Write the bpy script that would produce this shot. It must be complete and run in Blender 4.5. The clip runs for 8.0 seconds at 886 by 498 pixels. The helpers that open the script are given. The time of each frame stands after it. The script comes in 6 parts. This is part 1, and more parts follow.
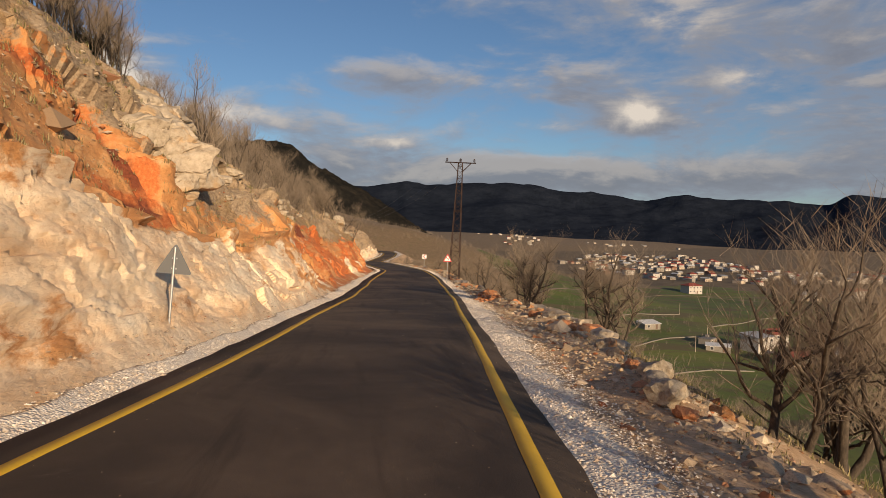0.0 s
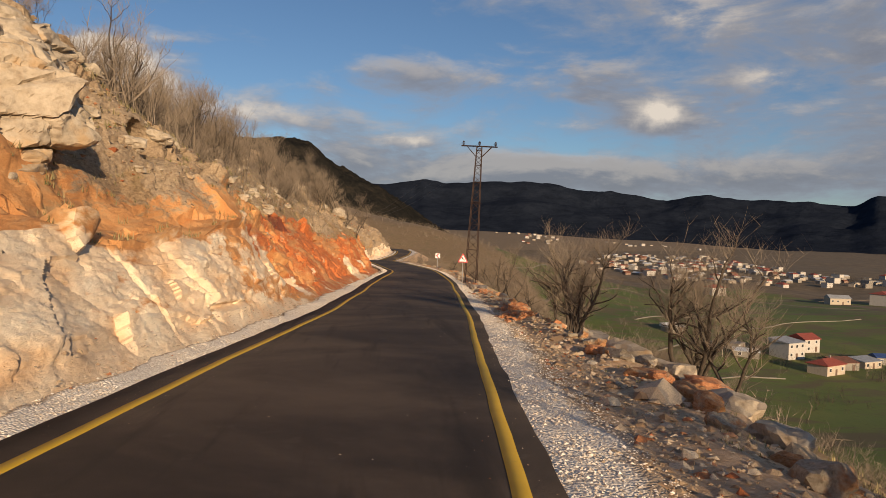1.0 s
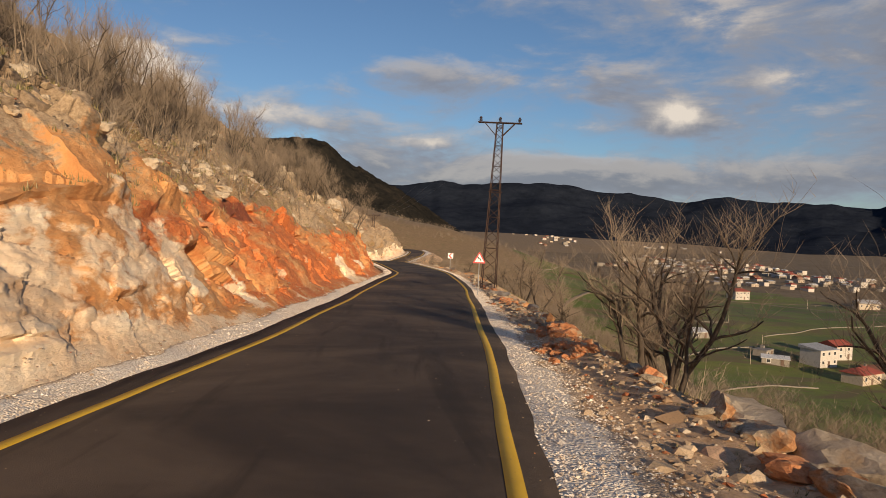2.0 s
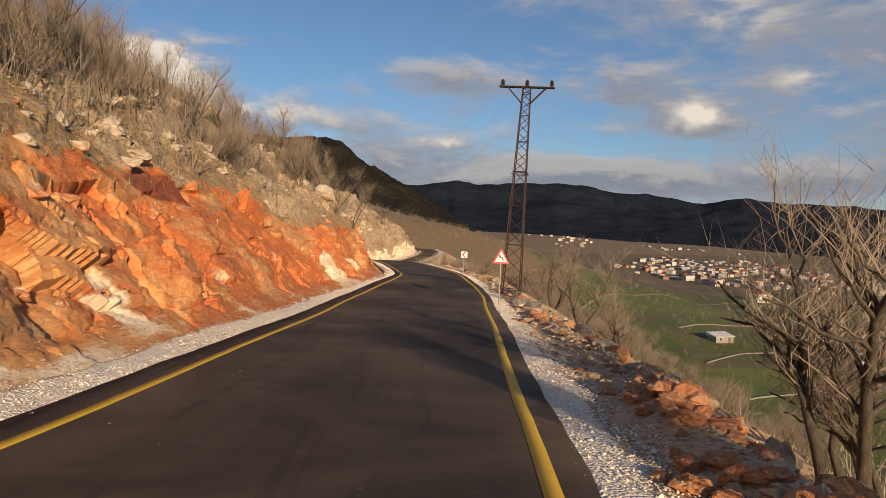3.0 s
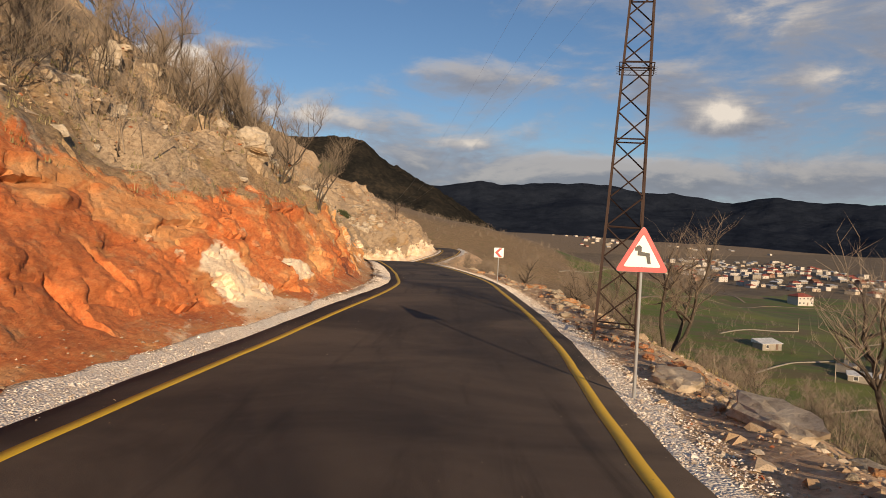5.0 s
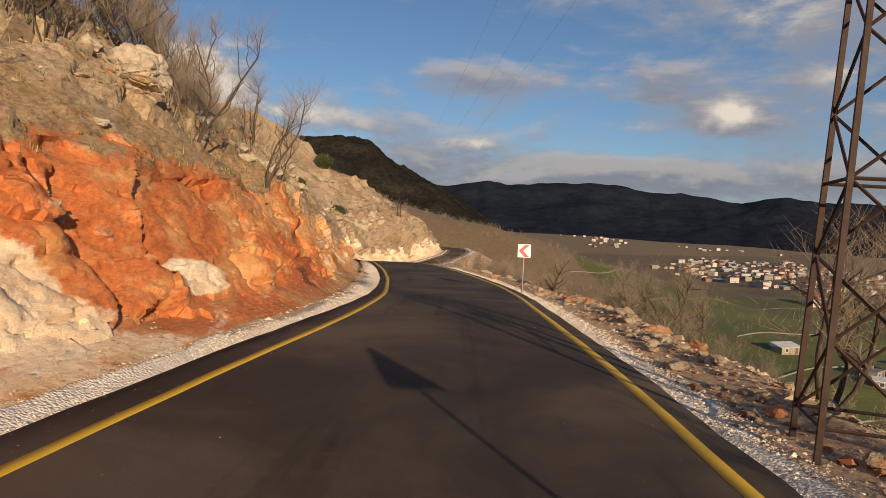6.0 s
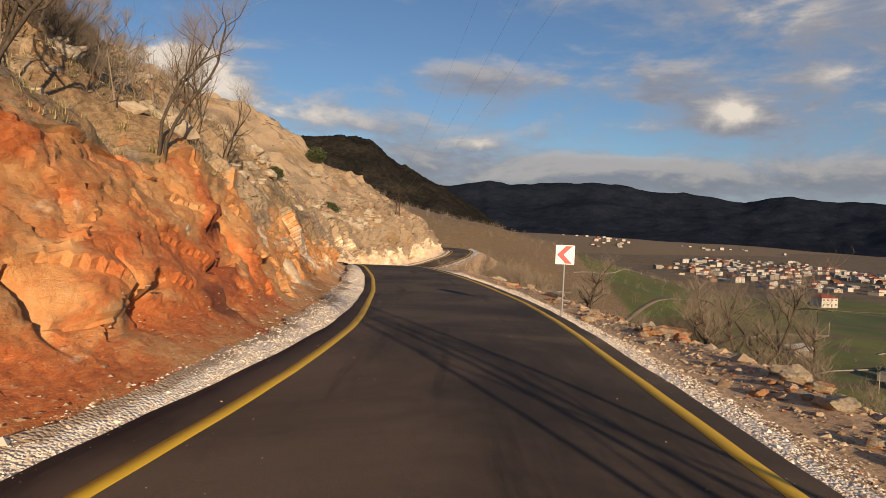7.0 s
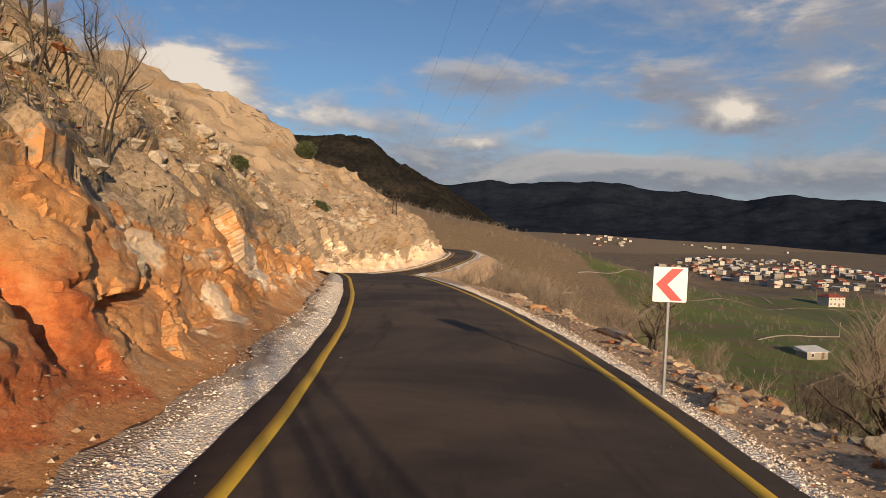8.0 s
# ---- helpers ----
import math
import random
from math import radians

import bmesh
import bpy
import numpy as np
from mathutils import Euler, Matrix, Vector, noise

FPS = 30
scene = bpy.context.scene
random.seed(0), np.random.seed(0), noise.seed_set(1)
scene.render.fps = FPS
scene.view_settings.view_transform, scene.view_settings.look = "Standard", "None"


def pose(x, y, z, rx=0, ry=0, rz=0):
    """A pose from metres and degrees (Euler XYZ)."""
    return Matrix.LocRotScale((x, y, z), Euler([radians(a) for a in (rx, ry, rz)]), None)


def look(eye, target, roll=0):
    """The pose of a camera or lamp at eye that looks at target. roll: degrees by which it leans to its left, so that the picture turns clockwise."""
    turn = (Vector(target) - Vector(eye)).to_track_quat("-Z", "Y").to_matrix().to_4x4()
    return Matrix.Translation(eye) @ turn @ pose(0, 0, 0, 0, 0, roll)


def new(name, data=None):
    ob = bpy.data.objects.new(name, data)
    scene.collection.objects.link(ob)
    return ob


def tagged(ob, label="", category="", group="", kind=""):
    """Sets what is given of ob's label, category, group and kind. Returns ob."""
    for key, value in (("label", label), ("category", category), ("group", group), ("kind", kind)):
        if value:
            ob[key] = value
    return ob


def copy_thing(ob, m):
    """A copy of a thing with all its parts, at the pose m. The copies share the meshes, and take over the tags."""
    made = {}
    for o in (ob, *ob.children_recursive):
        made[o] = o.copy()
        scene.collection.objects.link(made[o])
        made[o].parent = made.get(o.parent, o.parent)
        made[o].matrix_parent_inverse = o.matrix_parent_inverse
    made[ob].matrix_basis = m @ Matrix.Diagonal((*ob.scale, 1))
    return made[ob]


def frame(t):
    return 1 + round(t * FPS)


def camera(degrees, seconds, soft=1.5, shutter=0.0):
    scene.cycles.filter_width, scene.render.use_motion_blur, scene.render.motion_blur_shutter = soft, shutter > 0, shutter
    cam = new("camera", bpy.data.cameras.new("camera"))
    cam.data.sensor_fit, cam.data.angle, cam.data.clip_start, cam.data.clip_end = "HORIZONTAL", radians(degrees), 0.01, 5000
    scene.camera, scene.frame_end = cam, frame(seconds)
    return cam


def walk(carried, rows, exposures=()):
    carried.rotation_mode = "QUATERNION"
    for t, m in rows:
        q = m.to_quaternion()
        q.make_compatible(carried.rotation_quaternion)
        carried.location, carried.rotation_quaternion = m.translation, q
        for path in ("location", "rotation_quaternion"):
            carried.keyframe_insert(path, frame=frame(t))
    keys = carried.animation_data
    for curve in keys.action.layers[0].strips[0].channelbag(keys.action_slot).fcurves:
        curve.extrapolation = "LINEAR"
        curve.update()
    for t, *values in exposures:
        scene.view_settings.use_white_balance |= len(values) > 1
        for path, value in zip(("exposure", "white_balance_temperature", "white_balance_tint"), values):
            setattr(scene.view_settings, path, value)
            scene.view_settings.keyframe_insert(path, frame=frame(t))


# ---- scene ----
cam = camera(66.0, 8.0, soft=0.75, shutter=0.0)
PATH = [
    (0, (-5.471, 2.282, -0.543), (-4.273, 12.206, -0.843), 1.40),
    (0.5, (-4.613, 7.588, -0.685), (-3.583, 17.530, -1.010), 1.60),
    (1, (-3.924, 13.018, -0.878), (-2.983, 22.968, -1.208), 1.86),
    (1.5, (-3.196, 18.605, -1.189), (-2.377, 28.567, -1.507), 1.99),
    (3, (-1.570, 34.532, -2.066), (-1.090, 44.515, -2.388), 2.40),
    (3.5, (-1.203, 40.227, -2.344), (-0.834, 50.215, -2.668), 2.50),
    (4, (-0.875, 45.895, -2.654), (-0.608, 55.886, -2.972), 2.45),
    (4.5, (-0.637, 51.559, -2.923), (-0.437, 61.551, -3.246), 2.34),
    (6, (-0.166, 68.623, -3.676), (-0.131, 78.617, -4.002), 2.29),
    (6.5, (-0.170, 73.429, -3.880), (-0.153, 83.424, -4.198), 2.30),
    (7, (-0.191, 78.145, -3.890), (-0.186, 88.140, -4.215), 2.13),
    (7.5, (-0.258, 82.840, -3.850), (-0.253, 92.835, -4.175), 2.06),
    (8, (-0.255, 87.647, -3.756), (-0.260, 97.642, -4.089), 1.89),
]
walk(cam, [(t, look(eye, target, roll)) for t, eye, target, roll in PATH],
     exposures=[(0, 0.06, 6950, 12), (1.5, 0.08, 6950, 12), (3, 0.22, 6950, 12), (4.5, 0.22, 6950, 12), (6, 0.12, 6950, 12), (8, 0.17, 6950, 12)])

# ---------------------------------------------------------------- sun and sky
SUN_FROM = Vector((0.322, -0.94, 0.214)).normalized()      # low sun, behind and to the valley side
sun_data = bpy.data.lights.new("sun", "SUN")
sun_data.energy, sun_data.angle, sun_data.color = 5.0, radians(0.6), (1.0, 0.78, 0.53)
sun = new("sun", sun_data)
sun.rotation_euler = SUN_FROM.to_track_quat("Z", "Y").to_euler()


class Nodes:
    """A small builder for node trees."""

    def __init__(self, tree):
        self.t = tree
        tree.nodes.clear()

    def add(self, kind, ins=None, **attrs):
        n = self.t.nodes.new(kind)
        for k, v in attrs.items():
            setattr(n, k, v)
        for k, v in (ins or {}).items():
            self.plug(n.inputs[k], v)
        return n

    def plug(self, socket, v):
        if isinstance(v, bpy.types.NodeSocket):
            self.t.links.new(v, socket)
        elif isinstance(v, bpy.types.Node):
            self.t.links.new(v.outputs[0], socket)
        else:
            socket.default_value = v

    def math(self, op, a, b=0.0, c=None, clamp=False):
        ins = {0: a, 1: b}
        if c is not None:
            ins[2] = c
        return self.add("ShaderNodeMath", ins, operation=op, use_clamp=clamp).outputs[0]

    def mix(self, f, a, b, blend="MIX"):
        n = self.t.nodes.new("ShaderNodeMix")
        n.data_type, n.blend_type = "RGBA", blend
        self.plug(n.inputs[0], f)
        self.plug(n.inputs[6], a)
        self.plug(n.inputs[7], b)
        return n.outputs[2]

    def noise(self, vec, scale, detail=4.0, rough=0.55, dist=0.0, out=0):
        return self.add("ShaderNodeTexNoise", {"Vector": vec, "Scale": scale, "Detail": detail, "Roughness": rough, "Distortion": dist}).outputs[out]

    def step(self, v, lo, hi, a=0.0, b=1.0):
        return self.add("ShaderNodeMapRange", {"Value": v, "From Min": lo, "From Max": hi, "To Min": a, "To Max": b}, interpolation_type="SMOOTHSTEP").outputs[0]

    def ramp(self, v, stops):
        n = self.add("ShaderNodeValToRGB", {0: v})
        r = n.color_ramp
        while len(r.elements) < len(stops):
            r.elements.new(0.5)
        for e, (p, c) in zip(r.elements, stops):
            e.position, e.color = p, (*c, 1)
        return n.outputs[0]

    def scaled(self, vec, s):
        return self.add("ShaderNodeVectorMath", {0: vec, 1: s}, operation="MULTIPLY").outputs[0]

    def attr(self, name):
        return self.add("ShaderNodeAttribute", attribute_name=name).outputs["Fac"]


world = bpy.data.worlds.new("sky")
scene.world = world
world.use_nodes = True
w = Nodes(world.node_tree)
sky = w.add("ShaderNodeTexSky", sky_type="NISHITA", sun_disc=False, sun_elevation=math.asin(SUN_FROM.z),
            sun_rotation=math.atan2(SUN_FROM.x, SUN_FROM.y), altitude=900.0, air_density=1.0, dust_density=0.6, ozone_density=2.0)
way = w.add("ShaderNodeTexCoord").outputs["Generated"]
sep = w.add("ShaderNodeSeparateXYZ", {0: way})
az = w.math("ARCTAN2", sep.outputs[0], sep.outputs[1])
el = w.math("ARCSINE", sep.outputs[2])


def cloud_field(shift):
    """Cloud cover over the sky as a value: streaky noise, denser where the banks stand."""
    up = w.math("ADD", el, shift)
    flat = w.add("ShaderNodeCombineXYZ", {0: w.math("MULTIPLY", az, 6.0), 1: w.math("MULTIPLY", up, 17.0), 2: 1.7}).outputs[0]
    total = w.noise(flat, 0.85, 10.0, 0.57, 0.35)
    fine = w.noise(flat, 3.6, 8.0, 0.62, 0.4)
    total = w.math("ADD", total, w.math("MULTIPLY", w.math("SUBTRACT", fine, 0.5), 0.20))
    # cloud banks: azimuth, elevation, half widths, weight
    for a0, e0, sa, se, k in CLOUD_BANKS:
        da = w.math("DIVIDE", w.math("SUBTRACT", az, a0), sa)
        de = w.math("DIVIDE", w.math("SUBTRACT", up, e0), se)
        r2 = w.math("ADD", w.math("MULTIPLY", da, da), w.math("MULTIPLY", de, de))
        total = w.math("ADD", total, w.math("MULTIPLY", w.math("EXPONENT", w.math("MULTIPLY", r2, -1.0)), k))
    return total


CLOUD_BANKS = [
    (0.39, 0.160, 0.042, 0.026, 0.40), (0.27, 0.15, 0.05, 0.018, 0.16), (0.03, 0.122, 0.06, 0.011, 0.18),
    (-0.20, 0.150, 0.11, 0.022, 0.26), (-0.37, 0.19, 0.085, 0.050, 0.62), (0.10, 0.215, 0.14, 0.022, 0.16),
    (0.42, 0.30, 0.12, 0.050, 0.17), (0.28, 0.20, 0.22, 0.030, 0.12), (0.58, 0.20, 0.20, 0.060, 0.12),
    (0.60, 0.08, 0.60, 0.050, 0.19), (-0.2, 0.05, 0.5, 0.030, 0.22), (-0.10, 0.345, 0.12, 0.020, 0.18), (0.30, 0.085, 0.34, 0.030, 0.24),
    (-0.06, 0.26, 0.16, 0.055, -0.20), (0.58, 0.34, 0.14, 0.05, 0.14), (0.08, 0.28, 0.12, 0.03, -0.10), (0.25, 0.34, 0.14, 0.04, 0.16),
]
PUFFS = [(0.392, 0.166, 0.026, 0.017, 1.1), (0.275, 0.152, 0.028, 0.010, 0.5), (0.035, 0.126, 0.045, 0.008, 0.5), (-0.37, 0.20, 0.075, 0.045, 1.6), (-0.22, 0.155, 0.10, 0.018, 0.8),
         (0.44, 0.30, 0.07, 0.030, 0.6), (0.53, 0.205, 0.04, 0.018, 0.5), (-0.10, 0.35, 0.08, 0.014, 0.5), (0.15, 0.345, 0.07, 0.012, 0.3)]
dens, above = cloud_field(0.0), cloud_field(0.016)
cover = w.step(dens, 0.46, 0.74)
lit = w.step(w.math("SUBTRACT", dens, above), -0.02, 0.20)
bright = 0.0
wob_a = w.math("MULTIPLY", w.math("SUBTRACT", w.noise(way, 26.0, 6.0, 0.6), 0.5), 0.07)
wob_e = w.math("MULTIPLY", w.math("SUBTRACT", w.noise(way, 34.0, 6.0, 0.6), 0.5), 0.04)
for a0, e0, sa, se, k in PUFFS:
    da = w.math("DIVIDE", w.math("SUBTRACT", w.math("ADD", az, wob_a), a0), sa)
    de = w.math("DIVIDE", w.math("SUBTRACT", w.math("ADD", el, wob_e), e0), se)
    r2 = w.math("ADD", w.math("MULTIPLY", da, da), w.math("MULTIPLY", de, de))
    bright = w.math("ADD", bright, w.math("MULTIPLY", w.math("EXPONENT", w.math("MULTIPLY", r2, -1.0)), k))
bright = w.math("MULTIPLY", bright, w.step(dens, 0.55, 0.78))
lit = w.math("ADD", w.math("MULTIPLY", lit, 0.30), bright, clamp=True)
grey = w.mix(w.step(dens, 0.55, 0.85), (0.26, 0.298, 0.375, 1), (0.185, 0.20, 0.245, 1))
cloud = w.mix(lit, grey, (0.74, 0.67, 0.58, 1))
SKY = 0.074
clear = w.mix(1.0, sky.outputs[0], (0.82, 1.0, 1.21, 1), "MULTIPLY")
clear = w.add("ShaderNodeVectorMath", {0: clear, "Scale": SKY}, operation="SCALE").outputs[0]
both = w.mix(w.math("MULTIPLY", cover, 0.90), clear, cloud)
back = w.add("ShaderNodeBackground", {"Color": both, "Strength": 1.0})
w.t.links.new(back.outputs[0], w.add("ShaderNodeOutputWorld").inputs[0])


# ---------------------------------------------------------------- noise and plan
def lattice(ix, iy, iz, seed):
    h = (ix * 374761393 + iy * 668265263 + iz * 2147483647 + seed * 1274126177) & 0xFFFFFFFF
    h = ((h ^ (h >> 13)) * 1274126177) & 0xFFFFFFFF
    h = ((h ^ (h >> 16)) * 2246822519) & 0xFFFFFFFF
    return ((h ^ (h >> 15)) & 0xFFFFFF) / float(0xFFFFFF)


def vnoise(x, y, z, seed=0):
    """Value noise in -1..1 on arrays."""
    x, y, z = np.broadcast_arrays(np.asarray(x, float), np.asarray(y, float), np.asarray(z, float))
    fx, fy, fz = np.floor(x), np.floor(y), np.floor(z)
    ix, iy, iz = fx.astype(np.int64), fy.astype(np.int64), fz.astype(np.int64)
    u, v, q = x - fx, y - fy, z - fz
    u, v, q = u * u * (3 - 2 * u), v * v * (3 - 2 * v), q * q * (3 - 2 * q)
    out = 0.0
    for dx in (0, 1):
        for dy in (0, 1):
            for dz in (0, 1):
                out = out + lattice(ix + dx, iy + dy, iz + dz, seed) * (u if dx else 1 - u) * (v if dy else 1 - v) * (q if dz else 1 - q)
    return out * 2 - 1


def fbm(x, y, z, octaves=4, seed=0, gain=0.5):
    total, amp = 0.0, 1.0
    for o in range(octaves):
        total = total + amp * vnoise(x * 2**o, y * 2**o, z * 2**o, seed + o * 7)
        amp *= gain
    return total


def cells(x, y, z, seed=0):
    """Distance to the nearest and second cell point, a random value of the nearest cell, and the offset from its point."""
    x, y, z = np.broadcast_arrays(np.asarray(x, float), np.asarray(y, float), np.asarray(z, float))
    bx, by, bz = np.floor(x).astype(np.int64), np.floor(y).astype(np.int64), np.floor(z).astype(np.int64)
    d1, d2, val = np.full(x.shape, 9.0), np.full(x.shape, 9.0), np.zeros(x.shape)
    off_y, off_z = np.zeros(x.shape), np.zeros(x.shape)
    for dx in (-1, 0, 1):
        for dy in (-1, 0, 1):
            for dz in (-1, 0, 1):
                cx, cy, cz = bx + dx, by + dy, bz + dz
                qx, qy, qz = cx + lattice(cx, cy, cz, seed) - x, cy + lattice(cx, cy, cz, seed + 1) - y, cz + lattice(cx, cy, cz, seed + 2) - z
                d = np.sqrt(qx * qx + qy * qy + qz * qz)
                near = d < d1
                d2 = np.where(near, d1, np.minimum(d2, d))
                val = np.where(near, lattice(cx, cy, cz, seed + 3), val)
                off_y, off_z = np.where(near, -qy, off_y), np.where(near, -qz, off_z)
                d1 = np.minimum(d1, d)
    return d1, d2, val, off_y, off_z


def smooth(a, lo, hi):
    q = np.clip((np.asarray(a, float) - lo) / (hi - lo), 0, 1)
    return q * q * (3 - 2 * q)


AXIS = np.arange(-120.0, 420.0, 0.5)


def plan(sigma, pairs):
    """A smooth function of y through a few (y, value) pairs."""
    k = np.arange(-60, 61) * 0.5
    g = np.exp(-0.5 * (k / sigma) ** 2)
    ys, vs = zip(*pairs)
    raw = np.interp(np.concatenate([AXIS[0] - np.arange(60, 0, -1) * 0.5, AXIS, AXIS[-1] + np.arange(1, 61) * 0.5]), ys, vs)
    soft = np.convolve(raw, g / g.sum(), "valid")
    return lambda y: np.interp(y, AXIS, soft)


road_z = plan(4.0, [(-120, 2.0), (2.3, -2.70), (7.6, -2.84), (13.0, -3.06), (18.6, -3.37), (34.5, -4.25), (40.2, -4.53), (45.9, -4.83), (51.6, -5.10), (68.6, -5.86), (73.4, -6.07), (78.1, -6.09),
                    (82.8, -6.05), (87.6, -5.98), (98.5, -6.5), (112, -6.9), (136, -7.2), (150, -8.5), (170, -10.3), (188, -10.5), (205, -9.2), (225, -8.6), (420, -12)])
line_l = plan(1.8, [(-120, -31), (-20, -12.4), (9, -8.80), (12.7, -8.25), (15.7, -7.98), (21, -7.55), (28, -7.14), (32, -6.76), (36, -6.45), (43, -5.78), (50, -5.52), (55, -5.18), (60, -4.80), (65, -4.68), (70, -4.46), (75, -4.0), (77.5, -3.74), (80, -3.42),
                    (82, -3.12), (84, -2.74), (86, -2.50), (89, -2.24), (94, -2.2), (97, -2.36), (100.5, -2.62), (108, -3.14), (118.5, -4.28), (131, -6.2), (150, -11.2), (165, -12.3), (178, -9.4), (192, -3.4), (205, 0.8), (218, 2.0), (240, -3), (300, -30), (420, -70)])
line_r = plan(1.8, [(-120, -25.5), (-20, -7.2), (8.2, -3.74), (11, -3.45), (15.8, -2.90), (23.3, -2.05), (28.2, -1.54), (33, -1.02), (41, -0.08), (47, 0.40), (54, 1.06), (58, 1.44), (63, 1.78), (68.6, 2.25), (73, 2.72), (77, 2.88), (81, 2.93),
                    (85.5, 2.80), (90, 2.82), (96, 3.06), (100, 3.08), (105.2, 2.94), (107.2, 2.75), (113, 2.23), (118.2, 1.5), (124, 0.45), (136, -2.4), (150, -5.6), (165, -6.4), (178, -4.6), (192, 0.4), (205, 4.4), (218, 5.8), (240, 4), (300, -22), (420, -62)])
edge_l = lambda y: line_l(y) - np.interp(y, [0, 60, 84, 100, 130], [0.62, 0.75, 0.8, 0.42, 0.42])
edge_r = lambda y: line_r(y) + np.interp(y, [0, 30, 60, 100], [0.45, 0.42, 0.5, 0.42])
gravel_l = plan(3.0, [(-120, 0.2), (30, 0.22), (40, 0.40), (47, 0.55), (60, 0.60), (67, 0.60), (72, 0.40), (76, 0.18), (84, 0.18), (89, 0.35), (95, 0.65), (104, 0.95), (112, 0.95), (130, 0.6), (150, 0.5), (420, 0.5)])
gravel_r = plan(3.0, [(-120, 1.0), (10, 1.1), (30, 1.25), (40, 1.2), (56, 0.75), (70, 0.7), (85, 0.55), (100, 0.3), (135, 0.5), (155, 1.5), (200, 1.8), (420, 0.6)])
foot = lambda y: edge_l(y) - gravel_l(y) - 0.05
talus_w = plan(2.5, [(-120, 1.0), (10, 0.8), (24, 0.6), (38, 0.6), (46, 1.1), (60, 1.3), (90, 1.4), (110, 1.3), (420, 1.3)])
VALLEY = -62.0
VALE = 1.5          # the valley plan is drawn at two thirds of its size, seen from the road


# ---------------------------------------------------------------- materials
def material(name, build, rough=0.9):
    m = bpy.data.materials.new(name)
    m.use_nodes = True
    n = Nodes(m.node_tree)
    bsdf = n.add("ShaderNodeBsdfPrincipled", {"Roughness": rough})
    build(n, bsdf)
    n.t.links.new(bsdf.outputs[0], n.add("ShaderNodeOutputMaterial").inputs[0])
    return m


def place(n):
    return n.add("ShaderNodeNewGeometry").outputs["Position"]


def relief(n, bsdf, height, strength, distance):
    b = n.add("ShaderNodeBump", {"Height": height, "Strength": strength, "Distance": distance})
    n.plug(bsdf.inputs["Normal"], b.outputs[0])


def asphalt(n, b):
    p = place(n)
    grain = n.noise(p, 90.0, 3.0, 0.7)
    patch = n.noise(p, 0.22, 5.0, 0.62, 0.5)
    streak = n.noise(n.scaled(p, (1.3, 0.10, 1.0)), 1.0, 6.0, 0.62, 0.4)
    c = n.mix(n.step(patch, 0.30, 0.72), (0.052, 0.038, 0.029, 1), (0.148, 0.106, 0.076, 1))
    c = n.mix(n.step(streak, 0.52, 0.72, 0.0, 0.6), c, (0.022, 0.017, 0.014, 1))
    c = n.mix(n.step(n.noise(p, 1.9, 5.0, 0.7), 0.58, 0.76, 0.0, 0.45), c, (0.125, 0.095, 0.072, 1))
    c = n.mix(n.math("MULTIPLY", n.step(grain, 0.60, 0.8), 0.55), c, (0.16, 0.135, 0.115, 1))
    grit = n.noise(p, 14.0, 2.0, 0.5)
    c = n.mix(n.math("MULTIPLY", n.step(grit, 0.74, 0.80), 0.5), c, (0.16, 0.145, 0.12, 1))
    n.plug(b.inputs["Base Color"], c)
    n.plug(b.inputs["Roughness"], n.step(patch, 0.2, 0.8, 0.80, 0.95))
    b.inputs["Specular IOR Level"].default_value = 0.25
    relief(n, b, n.math("ADD", grain, n.math("MULTIPLY", n.noise(p, 5.0, 4.0), 0.8)), 0.8, 0.012)


def line_paint(n, b):
    p = place(n)
    worn = n.noise(p, 16.0, 5.0, 0.7)
    c = n.mix(n.noise(p, 2.5, 3.0), (0.66, 0.38, 0.02, 1), (0.78, 0.49, 0.035, 1))
    c = n.mix(n.math("MULTIPLY", n.step(worn, 0.62, 0.76), 0.6), c, (0.06, 0.045, 0.03, 1))
    n.plug(b.inputs["Base Color"], c)
    relief(n, b, n.noise(p, 90.0, 3.0), 0.4, 0.004)


def gravel(n, b):
    p = place(n)
    v = n.add("ShaderNodeTexVoronoi", {"Vector": p, "Scale": 22.0})
    tone = n.add("ShaderNodeSeparateColor", {0: v.outputs["Color"]}).outputs[0]
    c = n.mix(tone, (0.78, 0.665, 0.535, 1), (0.94, 0.86, 0.74, 1))
    c = n.mix(n.step(n.noise(p, 0.9, 5.0, 0.65), 0.56, 0.76, 0.0, 0.5), c, (0.46, 0.35, 0.24, 1))
    c = n.mix(n.step(v.outputs["Distance"], 0.40, 0.80, 0.0, 0.25), c, (0.30, 0.24, 0.18, 1))
    dirty = n.math("ADD", n.attr("dirt"), n.math("MULTIPLY", n.math("SUBTRACT", n.noise(p, 1.6, 5.0, 0.65), 0.5), 1.4))
    c = n.mix(n.step(dirty, 0.35, 0.75, 0.0, 0.85), c, (0.36, 0.245, 0.15, 1))
    n.plug(b.inputs["Base Color"], c)
    relief(n, b, n.math("SUBTRACT", 1.0, v.outputs["Distance"]), 0.9, 0.03)


